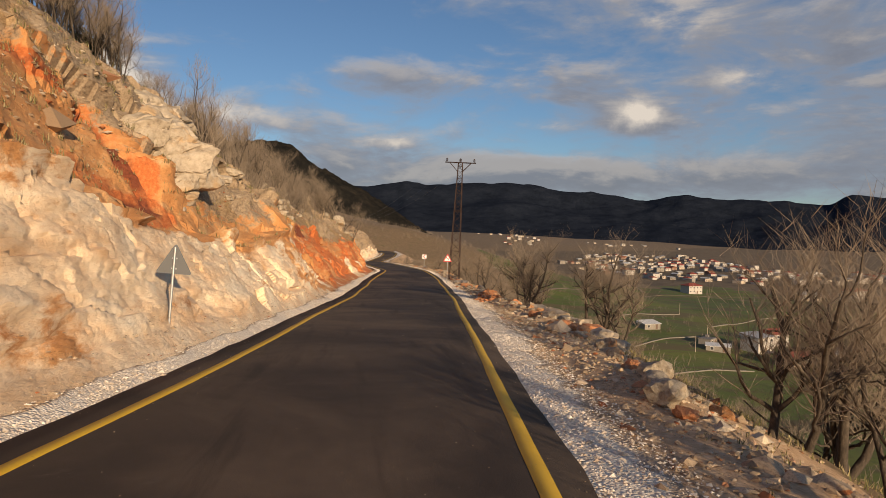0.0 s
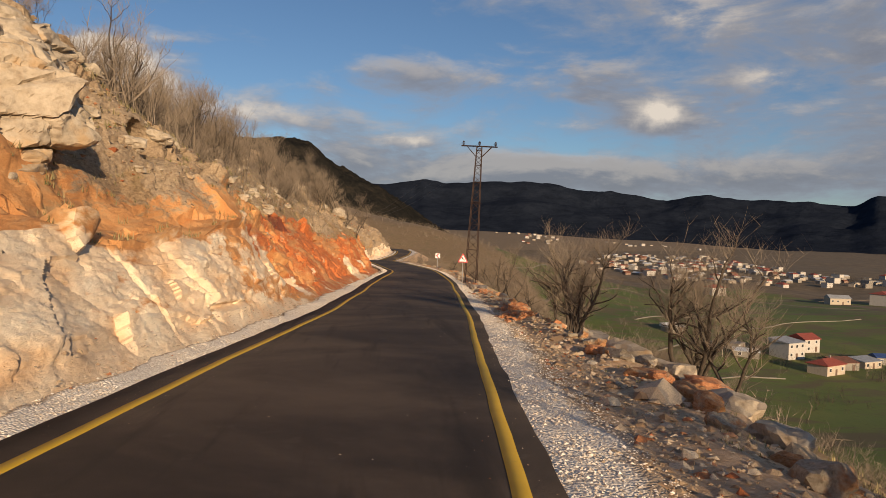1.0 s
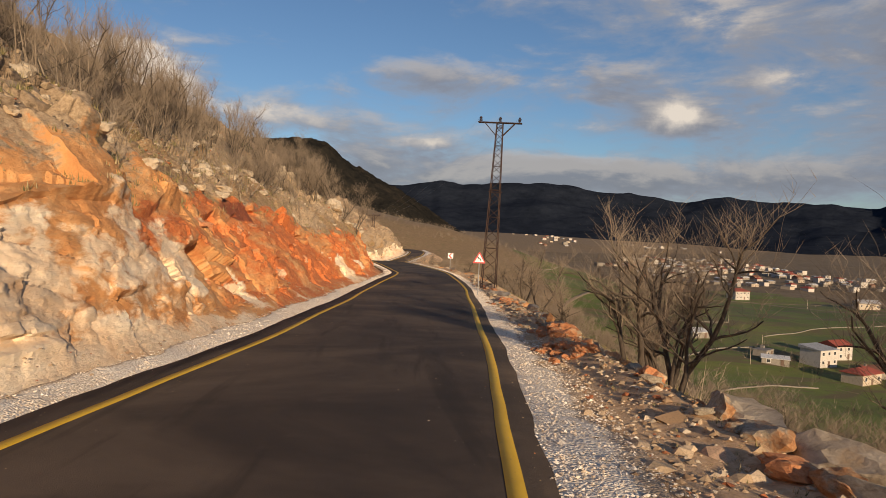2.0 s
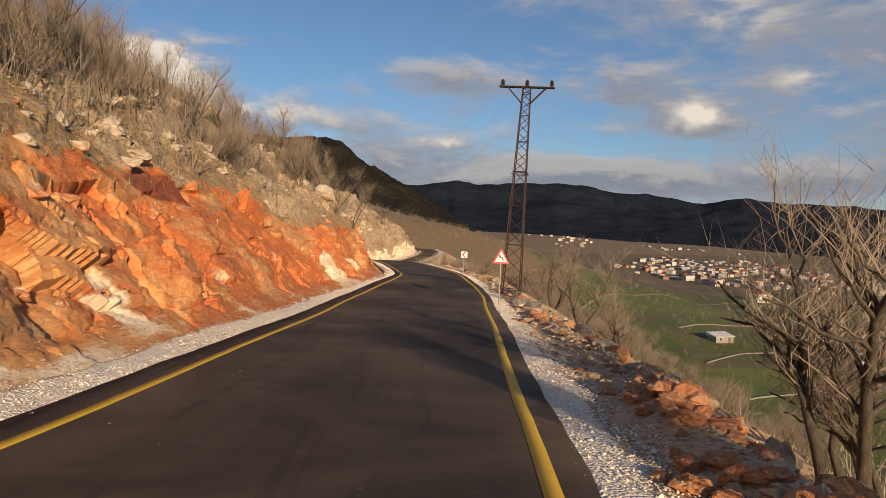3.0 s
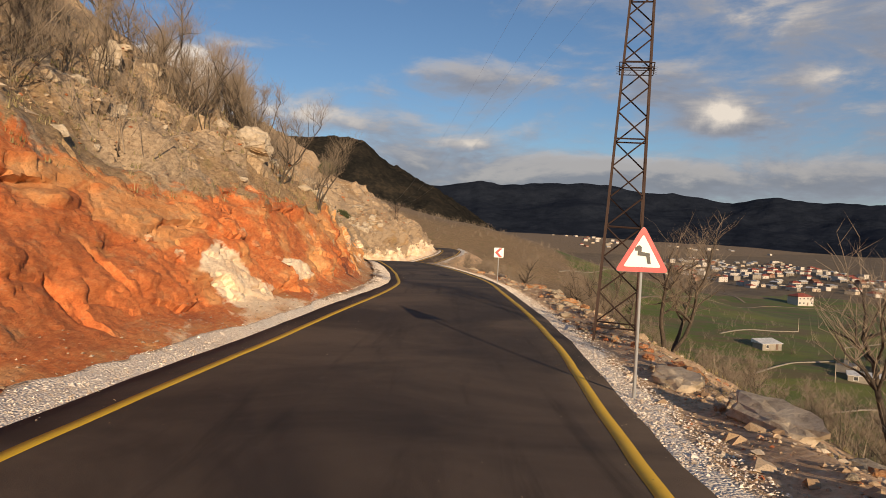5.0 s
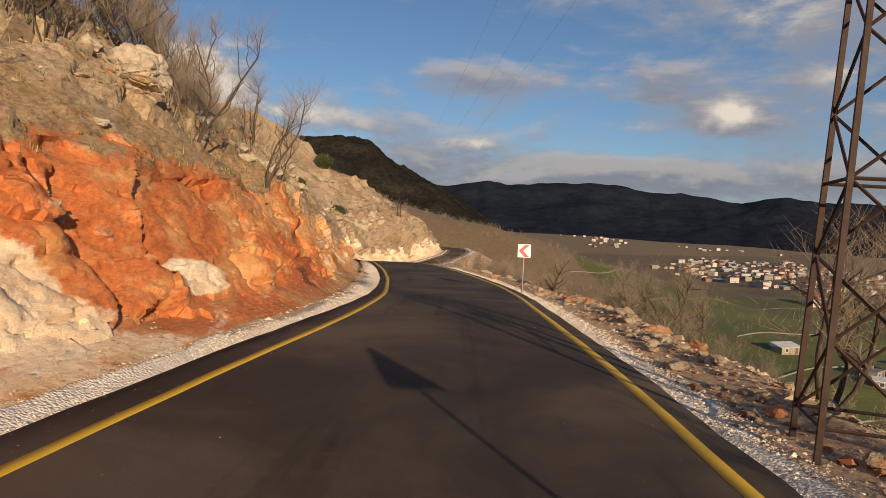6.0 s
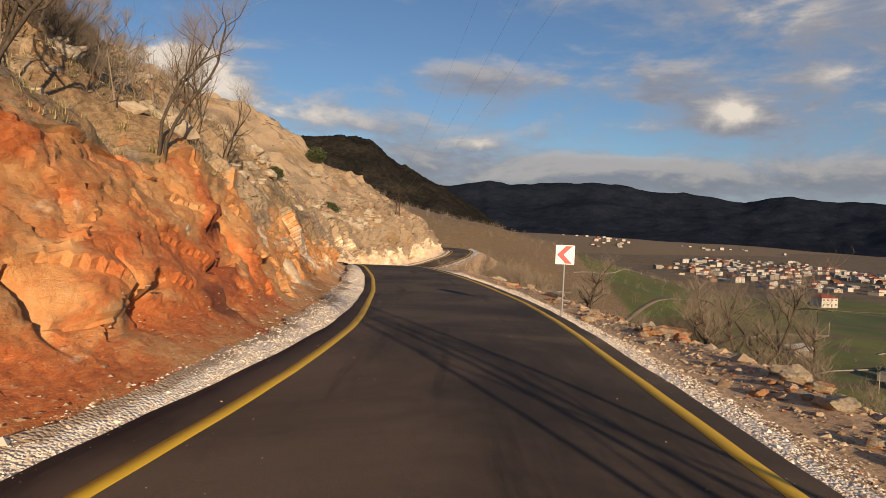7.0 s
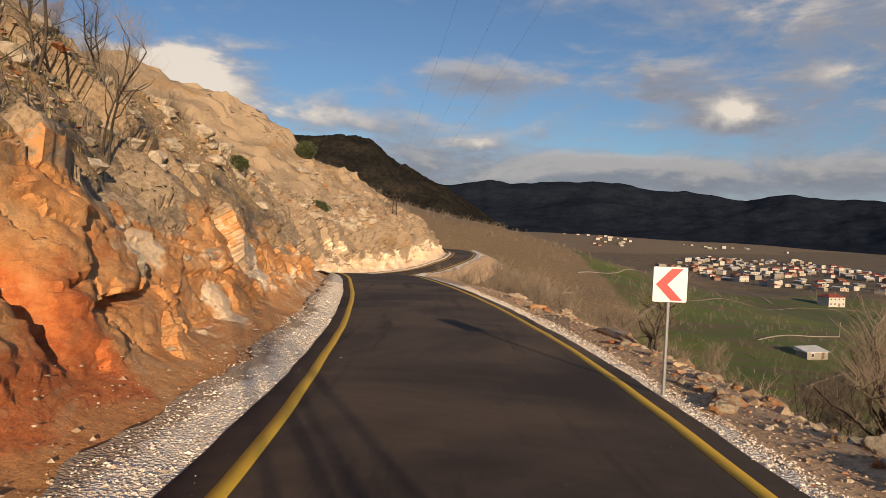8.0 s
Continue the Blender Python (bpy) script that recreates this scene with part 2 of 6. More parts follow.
def cut_rock(n, b):
    """The hillside: raw cut face in orange, red and cream, grey limestone and dry turf above it."""
    p = n.scaled(place(n), (1.0, 0.45, 1.0))     # the beds run along the road
    warp = n.noise(p, 0.9, 5.0, 0.65)
    mid = n.noise(p, 1.7, 7.0, 0.68, 0.6)
    fine = n.noise(p, 9.0, 6.0, 0.72)
    grain = n.noise(p, 38.0, 4.0, 0.7)
    red = n.math("ADD", n.attr("red"), n.math("MULTIPLY", n.math("SUBTRACT", warp, 0.5), 1.1))
    pale = n.math("ADD", n.attr("pale"), n.math("ADD", n.math("MULTIPLY", n.math("SUBTRACT", mid, 0.5), 0.9), n.math("MULTIPLY", n.math("SUBTRACT", n.noise(p, 0.55, 4.0, 0.6, 0.4), 0.5), 1.3)))
    turf = n.math("ADD", n.attr("turf"), n.math("MULTIPLY", n.math("SUBTRACT", mid, 0.5), 1.5))
    ochre = n.ramp(mid, [(0.25, (0.52, 0.21, 0.07)), (0.5, (0.65, 0.315, 0.12)), (0.75, (0.72, 0.45, 0.23))])
    redc = n.ramp(fine, [(0.25, (0.40, 0.090, 0.026)), (0.52, (0.60, 0.175, 0.05)), (0.78, (0.69, 0.30, 0.115))])
    cream = n.ramp(warp, [(0.3, (0.76, 0.475, 0.26)), (0.5, (0.86, 0.66, 0.455)), (0.72, (0.89, 0.775, 0.60))])
    stone = n.ramp(fine, [(0.28, (0.135, 0.096, 0.062)), (0.5, (0.38, 0.276, 0.178)), (0.75, (0.55, 0.432, 0.30))])
    soil = n.ramp(fine, [(0.3, (0.15, 0.090, 0.045)), (0.5, (0.35, 0.228, 0.122)), (0.72, (0.52, 0.372, 0.215))])
    green = n.mix(n.step(n.noise(p, 1.4, 5.0), 0.56, 0.72, 0.0, 0.5), soil, (0.26, 0.19, 0.07, 1))
    c = n.mix(n.step(red, 0.40, 0.62), ochre, redc)
    c = n.mix(n.step(n.noise(p, 0.5, 6.0, 0.6, 0.8), 0.50, 0.62, 0.0, 0.8), c, ochre)
    c = n.mix(n.step(n.noise(p, 0.8, 7.0, 0.68, 0.6), 0.57, 0.70, 0.0, 0.55), c, (0.42, 0.31, 0.165, 1))
    c = n.mix(n.step(pale, 0.42, 0.60), c, cream)
    c = n.mix(n.step(red, 0.98, 1.25, 0.0, 0.9), c, n.mix(fine, (0.11, 0.024, 0.013, 1), (0.30, 0.075, 0.032, 1)))
    c = n.mix(n.step(n.noise(p, 3.4, 6.0, 0.7), 0.62, 0.74, 0.0, 0.55), c, (0.66, 0.50, 0.33, 1))
    c = n.mix(n.step(n.noise(p, 2.1, 7.0, 0.75), 0.62, 0.74, 0.0, 0.4), c, (0.30, 0.19, 0.10, 1))
    top = n.mix(n.step(n.math("ADD", n.attr("stone"), n.math("MULTIPLY", n.math("SUBTRACT", warp, 0.5), 1.6)), 0.42, 0.58), green, stone)
    c = n.mix(n.step(turf, 0.38, 0.62), c, top)
    c = n.mix(1.0, c, n.ramp(n.attr("tone"), [(0.1, (0.80, 0.77, 0.74)), (0.5, (1.0, 1.0, 1.0)), (0.9, (1.12, 1.12, 1.10))]), "MULTIPLY")
    c = n.mix(n.step(n.noise(p, 22.0, 4.0, 0.75), 0.60, 0.74, 0.0, 0.45), c, n.mix(0.5, c, (0.86, 0.68, 0.48, 1)))
    c = n.mix(n.step(n.noise(p, 27.0, 4.0, 0.75), 0.62, 0.74, 0.0, 0.5), c, n.mix(0.6, c, (0.09, 0.05, 0.03, 1)))
    n.plug(b.inputs["Base Color"], c)
    pebble = n.add("ShaderNodeTexVoronoi", {"Vector": n.mix(0.06, p, n.noise(p, 6.0, 4.0, 0.6, 0.0, 1)), "Scale": 9.0}).outputs["Distance"]
    height = n.math("ADD", n.math("MULTIPLY", fine, 0.75), n.math("MULTIPLY", grain, 0.25))
    height = n.math("SUBTRACT", height, n.math("MULTIPLY", pebble, 0.35))
    relief(n, b, height, 1.0, 0.07)


def ground_soil(n, b):
    """Verge, valley slope and fields by plan attributes."""
    p = place(n)
    warp = n.noise(p, 0.55, 6.0, 0.65)
    fine = n.noise(p, 7.0, 6.0, 0.72)
    big = n.noise(p, 0.035, 6.0, 0.62)
    dirt = n.ramp(fine, [(0.28, (0.38, 0.225, 0.12)), (0.5, (0.62, 0.405, 0.235)), (0.74, (0.78, 0.58, 0.38))])
    scrub = n.ramp(n.noise(p, 0.8, 7.0, 0.7), [(0.3, (0.085, 0.058, 0.031)), (0.5, (0.225, 0.148, 0.076)), (0.72, (0.36, 0.25, 0.138))])
    scrub = n.mix(n.step(n.noise(p, 0.2, 4.0), 0.54, 0.70, 0.0, 0.45), scrub, (0.11, 0.11, 0.034, 1))
    f = n.add("ShaderNodeTexVoronoi", {"Vector": n.scaled(p, (1.0, 0.42, 0.0)), "Scale": 0.0115, "Randomness": 0.9})
    tone = n.add("ShaderNodeSeparateColor", {0: f.outputs["Color"]}).outputs[0]
    crop = n.mix(tone, (0.066, 0.102, 0.011, 1), (0.118, 0.155, 0.022, 1))
    crop = n.mix(n.step(n.noise(p, 0.016, 5.0, 0.65, 0.5), 0.42, 0.66, 0.0, 0.75), crop, (0.165, 0.165, 0.032, 1))
    crop = n.mix(n.step(n.noise(p, 0.35, 5.0, 0.7), 0.50, 0.75, 0.0, 0.5), crop, (0.045, 0.062, 0.012, 1))
    crop = n.mix(n.step(n.noise(n.scaled(p, (0.35, 1.0, 0.0)), 0.06, 7.0, 0.66, 0.6), 0.46, 0.60, 0.0, 0.85), crop, (0.125, 0.088, 0.04, 1))
    plough = n.ramp(n.noise(p, 0.055, 6.0, 0.68), [(0.3, (0.10, 0.067, 0.034)), (0.55, (0.172, 0.118, 0.06)), (0.75, (0.235, 0.168, 0.088))])
    field = n.math("ADD", n.attr("crop"), n.math("ADD", n.math("MULTIPLY", n.math("SUBTRACT", tone, 0.5), 0.5), n.math("MULTIPLY", n.math("SUBTRACT", big, 0.5), 1.2)))
    land = n.mix(n.step(field, 0.46, 0.54), plough, crop)
    c = n.mix(n.step(n.math("ADD", n.attr("slope"), n.math("MULTIPLY", n.math("SUBTRACT", big, 0.5), 0.5)), 0.4, 0.6), land, scrub)
    c = n.mix(n.step(n.math("ADD", n.attr("verge"), n.math("MULTIPLY", n.math("SUBTRACT", warp, 0.5), 0.9)), 0.4, 0.6), c, dirt)
    n.plug(b.inputs["Base Color"], c)
    relief(n, b, n.math("ADD", n.math("MULTIPLY", fine, 0.5), n.math("MULTIPLY", n.noise(p, 30.0, 4.0, 0.7), 0.4)), 1.0, 0.06)


def woods(n, b):
    p = place(n)
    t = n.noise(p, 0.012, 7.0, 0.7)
    # cloud shade and blue haze over the far woods are mixed into this colour
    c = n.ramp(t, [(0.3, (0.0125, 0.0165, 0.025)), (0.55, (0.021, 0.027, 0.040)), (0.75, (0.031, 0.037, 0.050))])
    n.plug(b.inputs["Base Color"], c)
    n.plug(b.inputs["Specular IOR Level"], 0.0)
    relief(n, b, n.noise(p, 0.03, 6.0, 0.7), 1.0, 8.0)


def scrub_hill(n, b):
    p = place(n)
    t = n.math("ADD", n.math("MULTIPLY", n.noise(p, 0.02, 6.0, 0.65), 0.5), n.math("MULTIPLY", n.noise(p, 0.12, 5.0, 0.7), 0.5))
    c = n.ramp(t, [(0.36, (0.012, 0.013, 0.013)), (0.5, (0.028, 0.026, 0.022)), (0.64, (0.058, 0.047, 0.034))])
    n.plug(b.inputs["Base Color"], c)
    n.plug(b.inputs["Specular IOR Level"], 0.0)
    relief(n, b, n.noise(p, 0.12, 5.0, 0.7), 1.0, 4.0)


def plain(color, rough=0.6, metal=0.0, wear=0.15, scale=12.0, dark=0.5):
    def build(n, b):
        p = n.add("ShaderNodeTexCoord").outputs["Object"]
        t = n.noise(p, scale, 5.0, 0.65)
        low = tuple(k * dark for k in color)
        n.plug(b.inputs["Base Color"], n.mix(n.step(t, 0.62, 0.85, 0.0, wear * 4), (*color, 1), (*low, 1)))
        n.plug(b.inputs["Roughness"], n.step(t, 0.2, 0.8, rough * 0.85, min(1.0, rough * 1.1)))
        b.inputs["Metallic"].default_value = metal
    return build


M_ASPHALT = material("asphalt", asphalt)
M_LINE = material("yellow_line_paint", line_paint, 0.7)
M_GRAVEL = material("crushed_limestone", gravel)
M_ROCK = material("cut_hillside", cut_rock)
M_GROUND = material("valley_ground", ground_soil)
M_WOODS = material("dark_woods", woods)
M_SCRUB_HILL = material("dark_scrub_hill", scrub_hill)
M_STEEL = material("galvanised_steel", plain((0.42, 0.43, 0.44), 0.45, 0.6))
M_SIGN_BACK = material("sign_back_grey", plain((0.13, 0.135, 0.14), 0.6, 0.1))
M_WHITE = material("sign_white_sheet", plain((0.82, 0.80, 0.76), 0.45, 0.0, 0.05))
M_RED = material("sign_red_sheet", plain((0.62, 0.03, 0.035), 0.45, 0.0, 0.05))
M_BLACK = material("sign_black_sheet", plain((0.015, 0.015, 0.015), 0.5))
M_RUST = material("rusty_lattice_steel", plain((0.055, 0.032, 0.025), 0.75, 0.35, 0.25, 6.0))
M_PORCELAIN = material("brown_insulator", plain((0.035, 0.02, 0.016), 0.3))


# ---------------------------------------------------------------- mesh helpers
def mesh_object(name, verts, faces, mat, parent=None, smooth_faces=True, floats=None):
    me = bpy.data.meshes.new(name)
    me.from_pydata([tuple(v) for v in np.asarray(verts).tolist()], [], [tuple(f) for f in (faces.tolist() if isinstance(faces, np.ndarray) else faces)])
    me.materials.append(mat)
    for key, values in (floats or {}).items():
        a = me.attributes.new(key, "FLOAT", "POINT")
        a.data.foreach_set("value", np.ascontiguousarray(values, dtype=np.float32).ravel())
    if smooth_faces:
        me.polygons.foreach_set("use_smooth", np.ones(len(me.polygons), bool))
    me.update()
    ob = new(name, me)
    if parent is not None:
        ob.parent = parent
    return ob


def grid_faces(rows, cols):
    i = np.arange(rows - 1)[:, None] * cols + np.arange(cols - 1)[None]
    return np.stack([i, i + 1, i + cols + 1, i + cols], -1).reshape(-1, 4)


def sheet(name, x, y, z, mat, floats=None, parent=None):
    rows, cols = x.shape
    return mesh_object(name, np.stack([x, y, z], -1).reshape(-1, 3), grid_faces(rows, cols), mat, parent, True, floats)


def part(name, bm, mat, parent, label="", smooth_faces=False):
    me = bpy.data.meshes.new(name)
    bm.to_mesh(me)
    bm.free()
    me.materials.append(mat)
    if smooth_faces:
        me.polygons.foreach_set("use_smooth", np.ones(len(me.polygons), bool))
    ob = new(name, me)
    ob.parent = parent
    return tagged(ob, label)


def box(bm, size, at=(0, 0, 0), turn=(0, 0, 0), bevel=0.0):
    made = bmesh.ops.create_cube(bm, size=1.0)["verts"]
    if bevel:
        bmesh.ops.scale(bm, vec=size, verts=made)
        edges = list({e for v in made for e in v.link_edges})
        made = list({v for f in bmesh.ops.bevel(bm, geom=edges, offset=bevel, segments=2, affect="EDGES")["faces"] for v in f.verts} | {v for v in made if v.is_valid})
    else:
        bmesh.ops.scale(bm, vec=size, verts=made)
    bmesh.ops.transform(bm, matrix=pose(*at, *turn), verts=made)
    return made


def tube(bm, a, b, r0, r1=None, sides=8):
    """A round bar between two points."""
    a, b = Vector(a), Vector(b)
    made = bmesh.ops.create_cone(bm, cap_ends=True, segments=sides, radius1=r0, radius2=r0 if r1 is None else r1, depth=(b - a).length)["verts"]
    m = Matrix.Translation((a + b) / 2) @ (b - a).to_track_quat("Z", "Y").to_matrix().to_4x4()
    bmesh.ops.transform(bm, matrix=m, verts=made)


def prism(bm, outline, depth, y0=0.0):
    """An outline in x and z, given counter-clockwise from the front, pushed back along y."""
    front = [bm.verts.new((x, y0, z)) for x, z in outline]
    back = [bm.verts.new((x, y0 + depth, z)) for x, z in outline]
    bm.faces.new(front)
    bm.faces.new(back[::-1])
    for i in range(len(outline)):
        j = (i + 1) % len(outline)
        bm.faces.new((front[j], front[i], back[i], back[j]))


# ---------------------------------------------------------------- terrain
def spread(pairs):
    """Positions from (start, stop, step) runs."""
    return np.unique(np.concatenate([np.arange(a, b, s) for a, b, s in pairs]).round(3))


def base_floor(x, y):
    """Valley floor and the long brown hillside that runs on beyond the bend."""
    x, y = (np.asarray(x) + 0.9) / VALE - 0.9, (np.asarray(y) - 45.8) / VALE + 45.8
    shape = np.interp(x - 0.02 * (y - 490), [-900, -200, -28, 7, 38, 56, 100, 170, 230], [180, 92, 51, 43.5, 38, 33.5, 19, 4, 0])
    far = smooth(y, 225, 480) * (1 - 0.85 * smooth(y, 560, 1000))
    roll = 2.2 * fbm(x / 90, y / 90, 0.3, 3, 41) + 5.0 * smooth(np.hypot(x, y), 900, 2600) * (1 + vnoise(x / 500, y / 500, 2.2, 44))
    rise_ = 40 * smooth(np.hypot(x, y) * VALE, 1300, 2600) * (1 - smooth(np.degrees(np.arctan2(x, y)), 8, 33))
    return VALLEY + rise_ + (shape * far + roll * (1 + 0.6 * far)) * VALE


def verge_height(y, n):
    """Ground on the valley side, by the distance n past the asphalt's edge."""
    top = road_z(y)
    lip = np.interp(y, [0, 12, 25, 32, 45, 60, 70, 92, 110, 130], [2.3, 2.5, 3.9, 3.5, 2.7, 2.7, 2.6, 2.8, 1.8, 1.7]) + 0.45 * vnoise(y / 6, 0, 0, 5)
    drop = -0.05 - 0.10 * smooth(n, 0.1, 1.6) - 0.25 * smooth(n, 1.2, 3.5)
    berm = (0.18 + 0.2 * vnoise(y / 5, 0, 0, 9)) * np.exp(-((n - lip + 0.6) / 0.6) ** 2) * smooth(y, 5, 20)
    past = np.clip(n - lip, 0, None)
    fall = 0.56 * past * past / (past + 1.1)
    return top + drop + berm - fall


def ground_height(x, y):
    n = x - edge_r(y)
    near = verge_height(y, n)
    rough = 0.10 * fbm(x * 1.1, y * 1.1, 0, 3, 3) * smooth(n, 1.0, 3.5) + 0.9 * fbm(x / 12, y / 12, 0, 3, 6) * smooth(n, 7, 25)
    floor = base_floor(x, y)
    z = near + rough
    k = 5.0
    blend = np.clip(0.5 + 0.5 * (z - floor) / k, 0, 1)
    z = floor + (z - floor) * blend + k * blend * (1 - blend) * 0.5
    far = smooth(y, 225, 300)
    return np.where(n < 0, np.minimum(z, road_z(y) - 0.12), z) * (1 - far) + floor * far


gy = np.concatenate([-np.geomspace(60, 1500, 14)[::-1], spread([(-50, 0, 2.0), (0, 130, 0.3), (130, 240, 1.2), (240, 520, 5.0), (520, 1000, 14.0)]), np.geomspace(1010, 4700, 40)])
gn = np.concatenate([-np.linspace(1, 0.02, 16), spread([(0, 6.5, 0.22), (6.5, 16, 0.6), (16, 60, 2.0), (60, 400, 9.0)]), np.geomspace(405, 4700, 40)])
Y, N = np.meshgrid(gy, gn, indexing="ij")
wide = 9.0 + 2400 * smooth(Y, 235, 1100) + 1500 * smooth(-Y, 60, 900)
X = edge_r(Y) * (1 - smooth(np.abs(N), 150, 600)) + np.where(N < 0, N * wide, N)
Z = ground_height(X, Y)
off = X - edge_r(Y)
floor_mix = smooth(Z - base_floor(X, Y), 3.0, 9.0)
vx, vy = X / VALE, (Y - 45.8) / VALE + 45.8
hill_far = smooth(base_floor(X, Y) - VALLEY, 6, 14) * smooth(Y, 200, 260) * (1 - smooth(vx, 55, 90) * (1 - smooth(vy, 520, 620)))
crop_zone = smooth(vx, 45, 70) * (1 - smooth(vx, 250, 340)) * smooth(vy, 40, 90) * (1 - smooth(vy, 430, 600))
floats = {"verge": (1 - smooth(off, 3.5, 6.5)) * (1 - smooth(Y, 225, 260)), "slope": np.maximum(floor_mix, hill_far), "crop": crop_zone}
ground = sheet("ground", X, Y, Z, M_GROUND, floats)
tagged(ground, "stony brown verge and scrub slope falling to green valley fields", "ground", kind="structure")

# hillside above the road
hy = np.concatenate([spread([(-60, 0, 1.0), (0, 14, 0.2), (14, 116, 0.075), (116, 132, 0.15), (132, 240, 0.35)]), np.linspace(241, 330, 40)])
face_u = np.concatenate([np.linspace(0, 1, 60), 1 + np.linspace(0, 1, 64)[1:], 2 + np.linspace(0, 1, 40)[1:]])
cut_h = plan(2.5, [(-120, 4), (0, 4.0), (10, 3.4), (18, 2.7), (40, 2.9), (48, 3.6), (60, 4.6), (72, 4.4), (80, 3.8), (90, 3.2), (105, 3.4), (118, 3.2), (135, 3.0), (160, 4), (178, 6.0), (205, 5.5), (225, 3), (420, 3)])
cut_run = plan(2.5, [(-120, 2.0), (12, 1.8), (30, 1.8), (40, 1.4), (50, 2.6), (66, 3.6), (80, 2.2), (92, 1.7), (110, 1.8), (135, 1.6), (175, 2.2), (420, 2)])
bank_h = plan(3.0, [(-120, 5), (10, 7.0), (20, 7.0), (32, 6.8), (42, 5.0), (60, 4.8), (80, 5.6), (95, 5.0), (120, 5.5), (140, 6), (175, 4), (200, 2.5), (225, 2), (420, 3)])
bank_run = plan(3.0, [(-120, 5), (10, 4.6), (20, 4.0), (30, 3.8), (42, 5.0), (60, 5.0), (80, 5.6), (95, 5.5), (120, 6.0), (140, 7), (175, 6), (200, 5), (420, 8)])
HY, U = np.meshgrid(hy, face_u, indexing="ij")
u1, u2, u3 = np.clip(U, 0, 1), np.clip(U - 1, 0, 1), np.clip(U - 2, 0, 1)
talus, skirt = smooth(u1, 0, 0.16), np.clip(u1 / 0.16, 0, 1)
run = talus_w(HY) * skirt + cut_run(HY) * np.clip((u1 - 0.12) / 0.88, 0, 1)
tall = cut_h(HY) * (1 + 0.16 * vnoise(HY / 5.5, 0, 0, 62) + 0.1 * vnoise(HY / 2.1, 0, 0, 63))
rise = -0.10 + 0.40 * talus**1.5 + (tall - 0.3) * np.clip((u1 - 0.12) / 0.88, 0, 1)
ledge = np.interp(HY, [8, 16, 34, 42], [0, 1.6, 1.2, 0])
run = run + ledge * smooth(u2, 0, 0.2) + bank_run(HY) * u2
rise = rise + 0.35 * ledge * smooth(u2, 0, 0.2) + bank_h(HY) * np.clip((u2 - 0.12 * (ledge > 0.3)) / (1 - 0.12 * (ledge > 0.3)), 0, 1)
length = np.interp(HY, [0, 120, 170, 200, 220, 260], [70, 70, 60, 34, 16, 12])
up = u3**1.6 * length
run = run + up
rise = rise + 0.60 * up - 0.0022 * up * up
HX = foot(HY) - run
HZ = road_z(HY) + rise
# rock relief along the outward direction: tilted facets at two sizes, joints between them
out_x, out_z = np.where(U < 1, 0.85, 0.6), np.where(U < 1, 0.5, 0.8)
raw = 0.12 + 0.88 * smooth(U, 0.1, 0.2)


def blocks(scale, tilt, step_, joint, seed, wy=1.0, wz=1.0):
    """Fractured rock: cells with flat faces, each tilted and pushed by its own amount, with open joints. Also gives each cell's value."""
    bend = 0.30 * fbm(HX * scale * 0.9, HY * scale * 0.5, HZ * scale * 0.9, 3, seed + 5)
    d1, d2, val, oy, oz = cells(HX * scale * 0.8 + bend, HY * scale * wy + bend * 0.8, HZ * scale * wz - bend, seed)
    lean_y, lean_z = np.sin(val * 917.0), np.cos(val * 573.0)
    return (val - 0.5) * step_ + tilt * (lean_y * oy / wy + lean_z * oz / wz) / scale - joint * np.exp(-((d2 - d1) / 0.05) ** 2), val


def studs(scale, share, seed):
    """Stones half sunk in the earth: a few cells swell into rounded lumps."""
    d1, d2, val, oy, oz = cells(HX * scale, HY * scale * 0.45, HZ * scale, seed)
    wide_ = 0.26 + 0.5 * np.abs(np.sin(val * 331.0)) * 0.5
    return (val > 1 - share) * np.sqrt(np.clip(wide_**2 - d1**2, 0, None)) / scale


swell = 0.55 * fbm(HX / 6, HY / 6, HZ / 6, 3, 31)
blocky = np.interp(HY, [0, 18, 24, 38, 44, 50, 57, 61, 74, 79, 84, 96, 100, 110, 118, 200], [0.5, 0.45, 0.38, 0.38, 0.45, 0.9, 0.9, 0.36, 0.34, 0.80, 0.5, 0.45, 0.75, 0.8, 1.1, 1.5])
outcrop = smooth(fbm(HX / 4.5, HY / 4.5, HZ / 4.5, 3, 73), np.interp(HY, [40, 100, 120], [0.05, -0.15, -0.7]), np.interp(HY, [40, 100, 120], [0.40, 0.25, -0.1]))
face_k = np.where(U < 1, blocky, 0.15 + (0.85 + 0.5 * smooth(HY, 112, 135)) * outcrop + 0.2 * smooth(HY, 112, 140))
big_, tone_ = blocks(0.45, 0.17, 0.26, 0.07, 21, 0.50, 1.25)
mid_, tone_mid = blocks(1.25, 0.13, 0.12, 0.06, 26, 0.45, 1.20)
small_, tone_small = blocks(3.2, 0.07, 0.035, 0.025, 29, 0.45, 1.1)
push = face_k * (big_ + mid_ + small_ * np.interp(HY, [14, 18, 40, 46], [0.8, 0.45, 0.45, 1.0]))
push = push + (1.15 - np.clip(face_k, 0, 1)) * 0.62 * (studs(1.15, 0.20, 35) + studs(2.4, 0.26, 37) + studs(4.8, 0.30, 38))
push = raw * (push + swell * np.where(U < 1, 0.4, 1.0) + 0.075 * fbm(HX * 1.2, HY * 0.55, HZ * 1.5, 6, 37, 0.62))
push = push + 3.5 * smooth(u3, 0.25, 0.8) * fbm(HX / 22, HY / 22, 0, 3, 55)
HX, HZ = HX + push * out_x, HZ + push * out_z
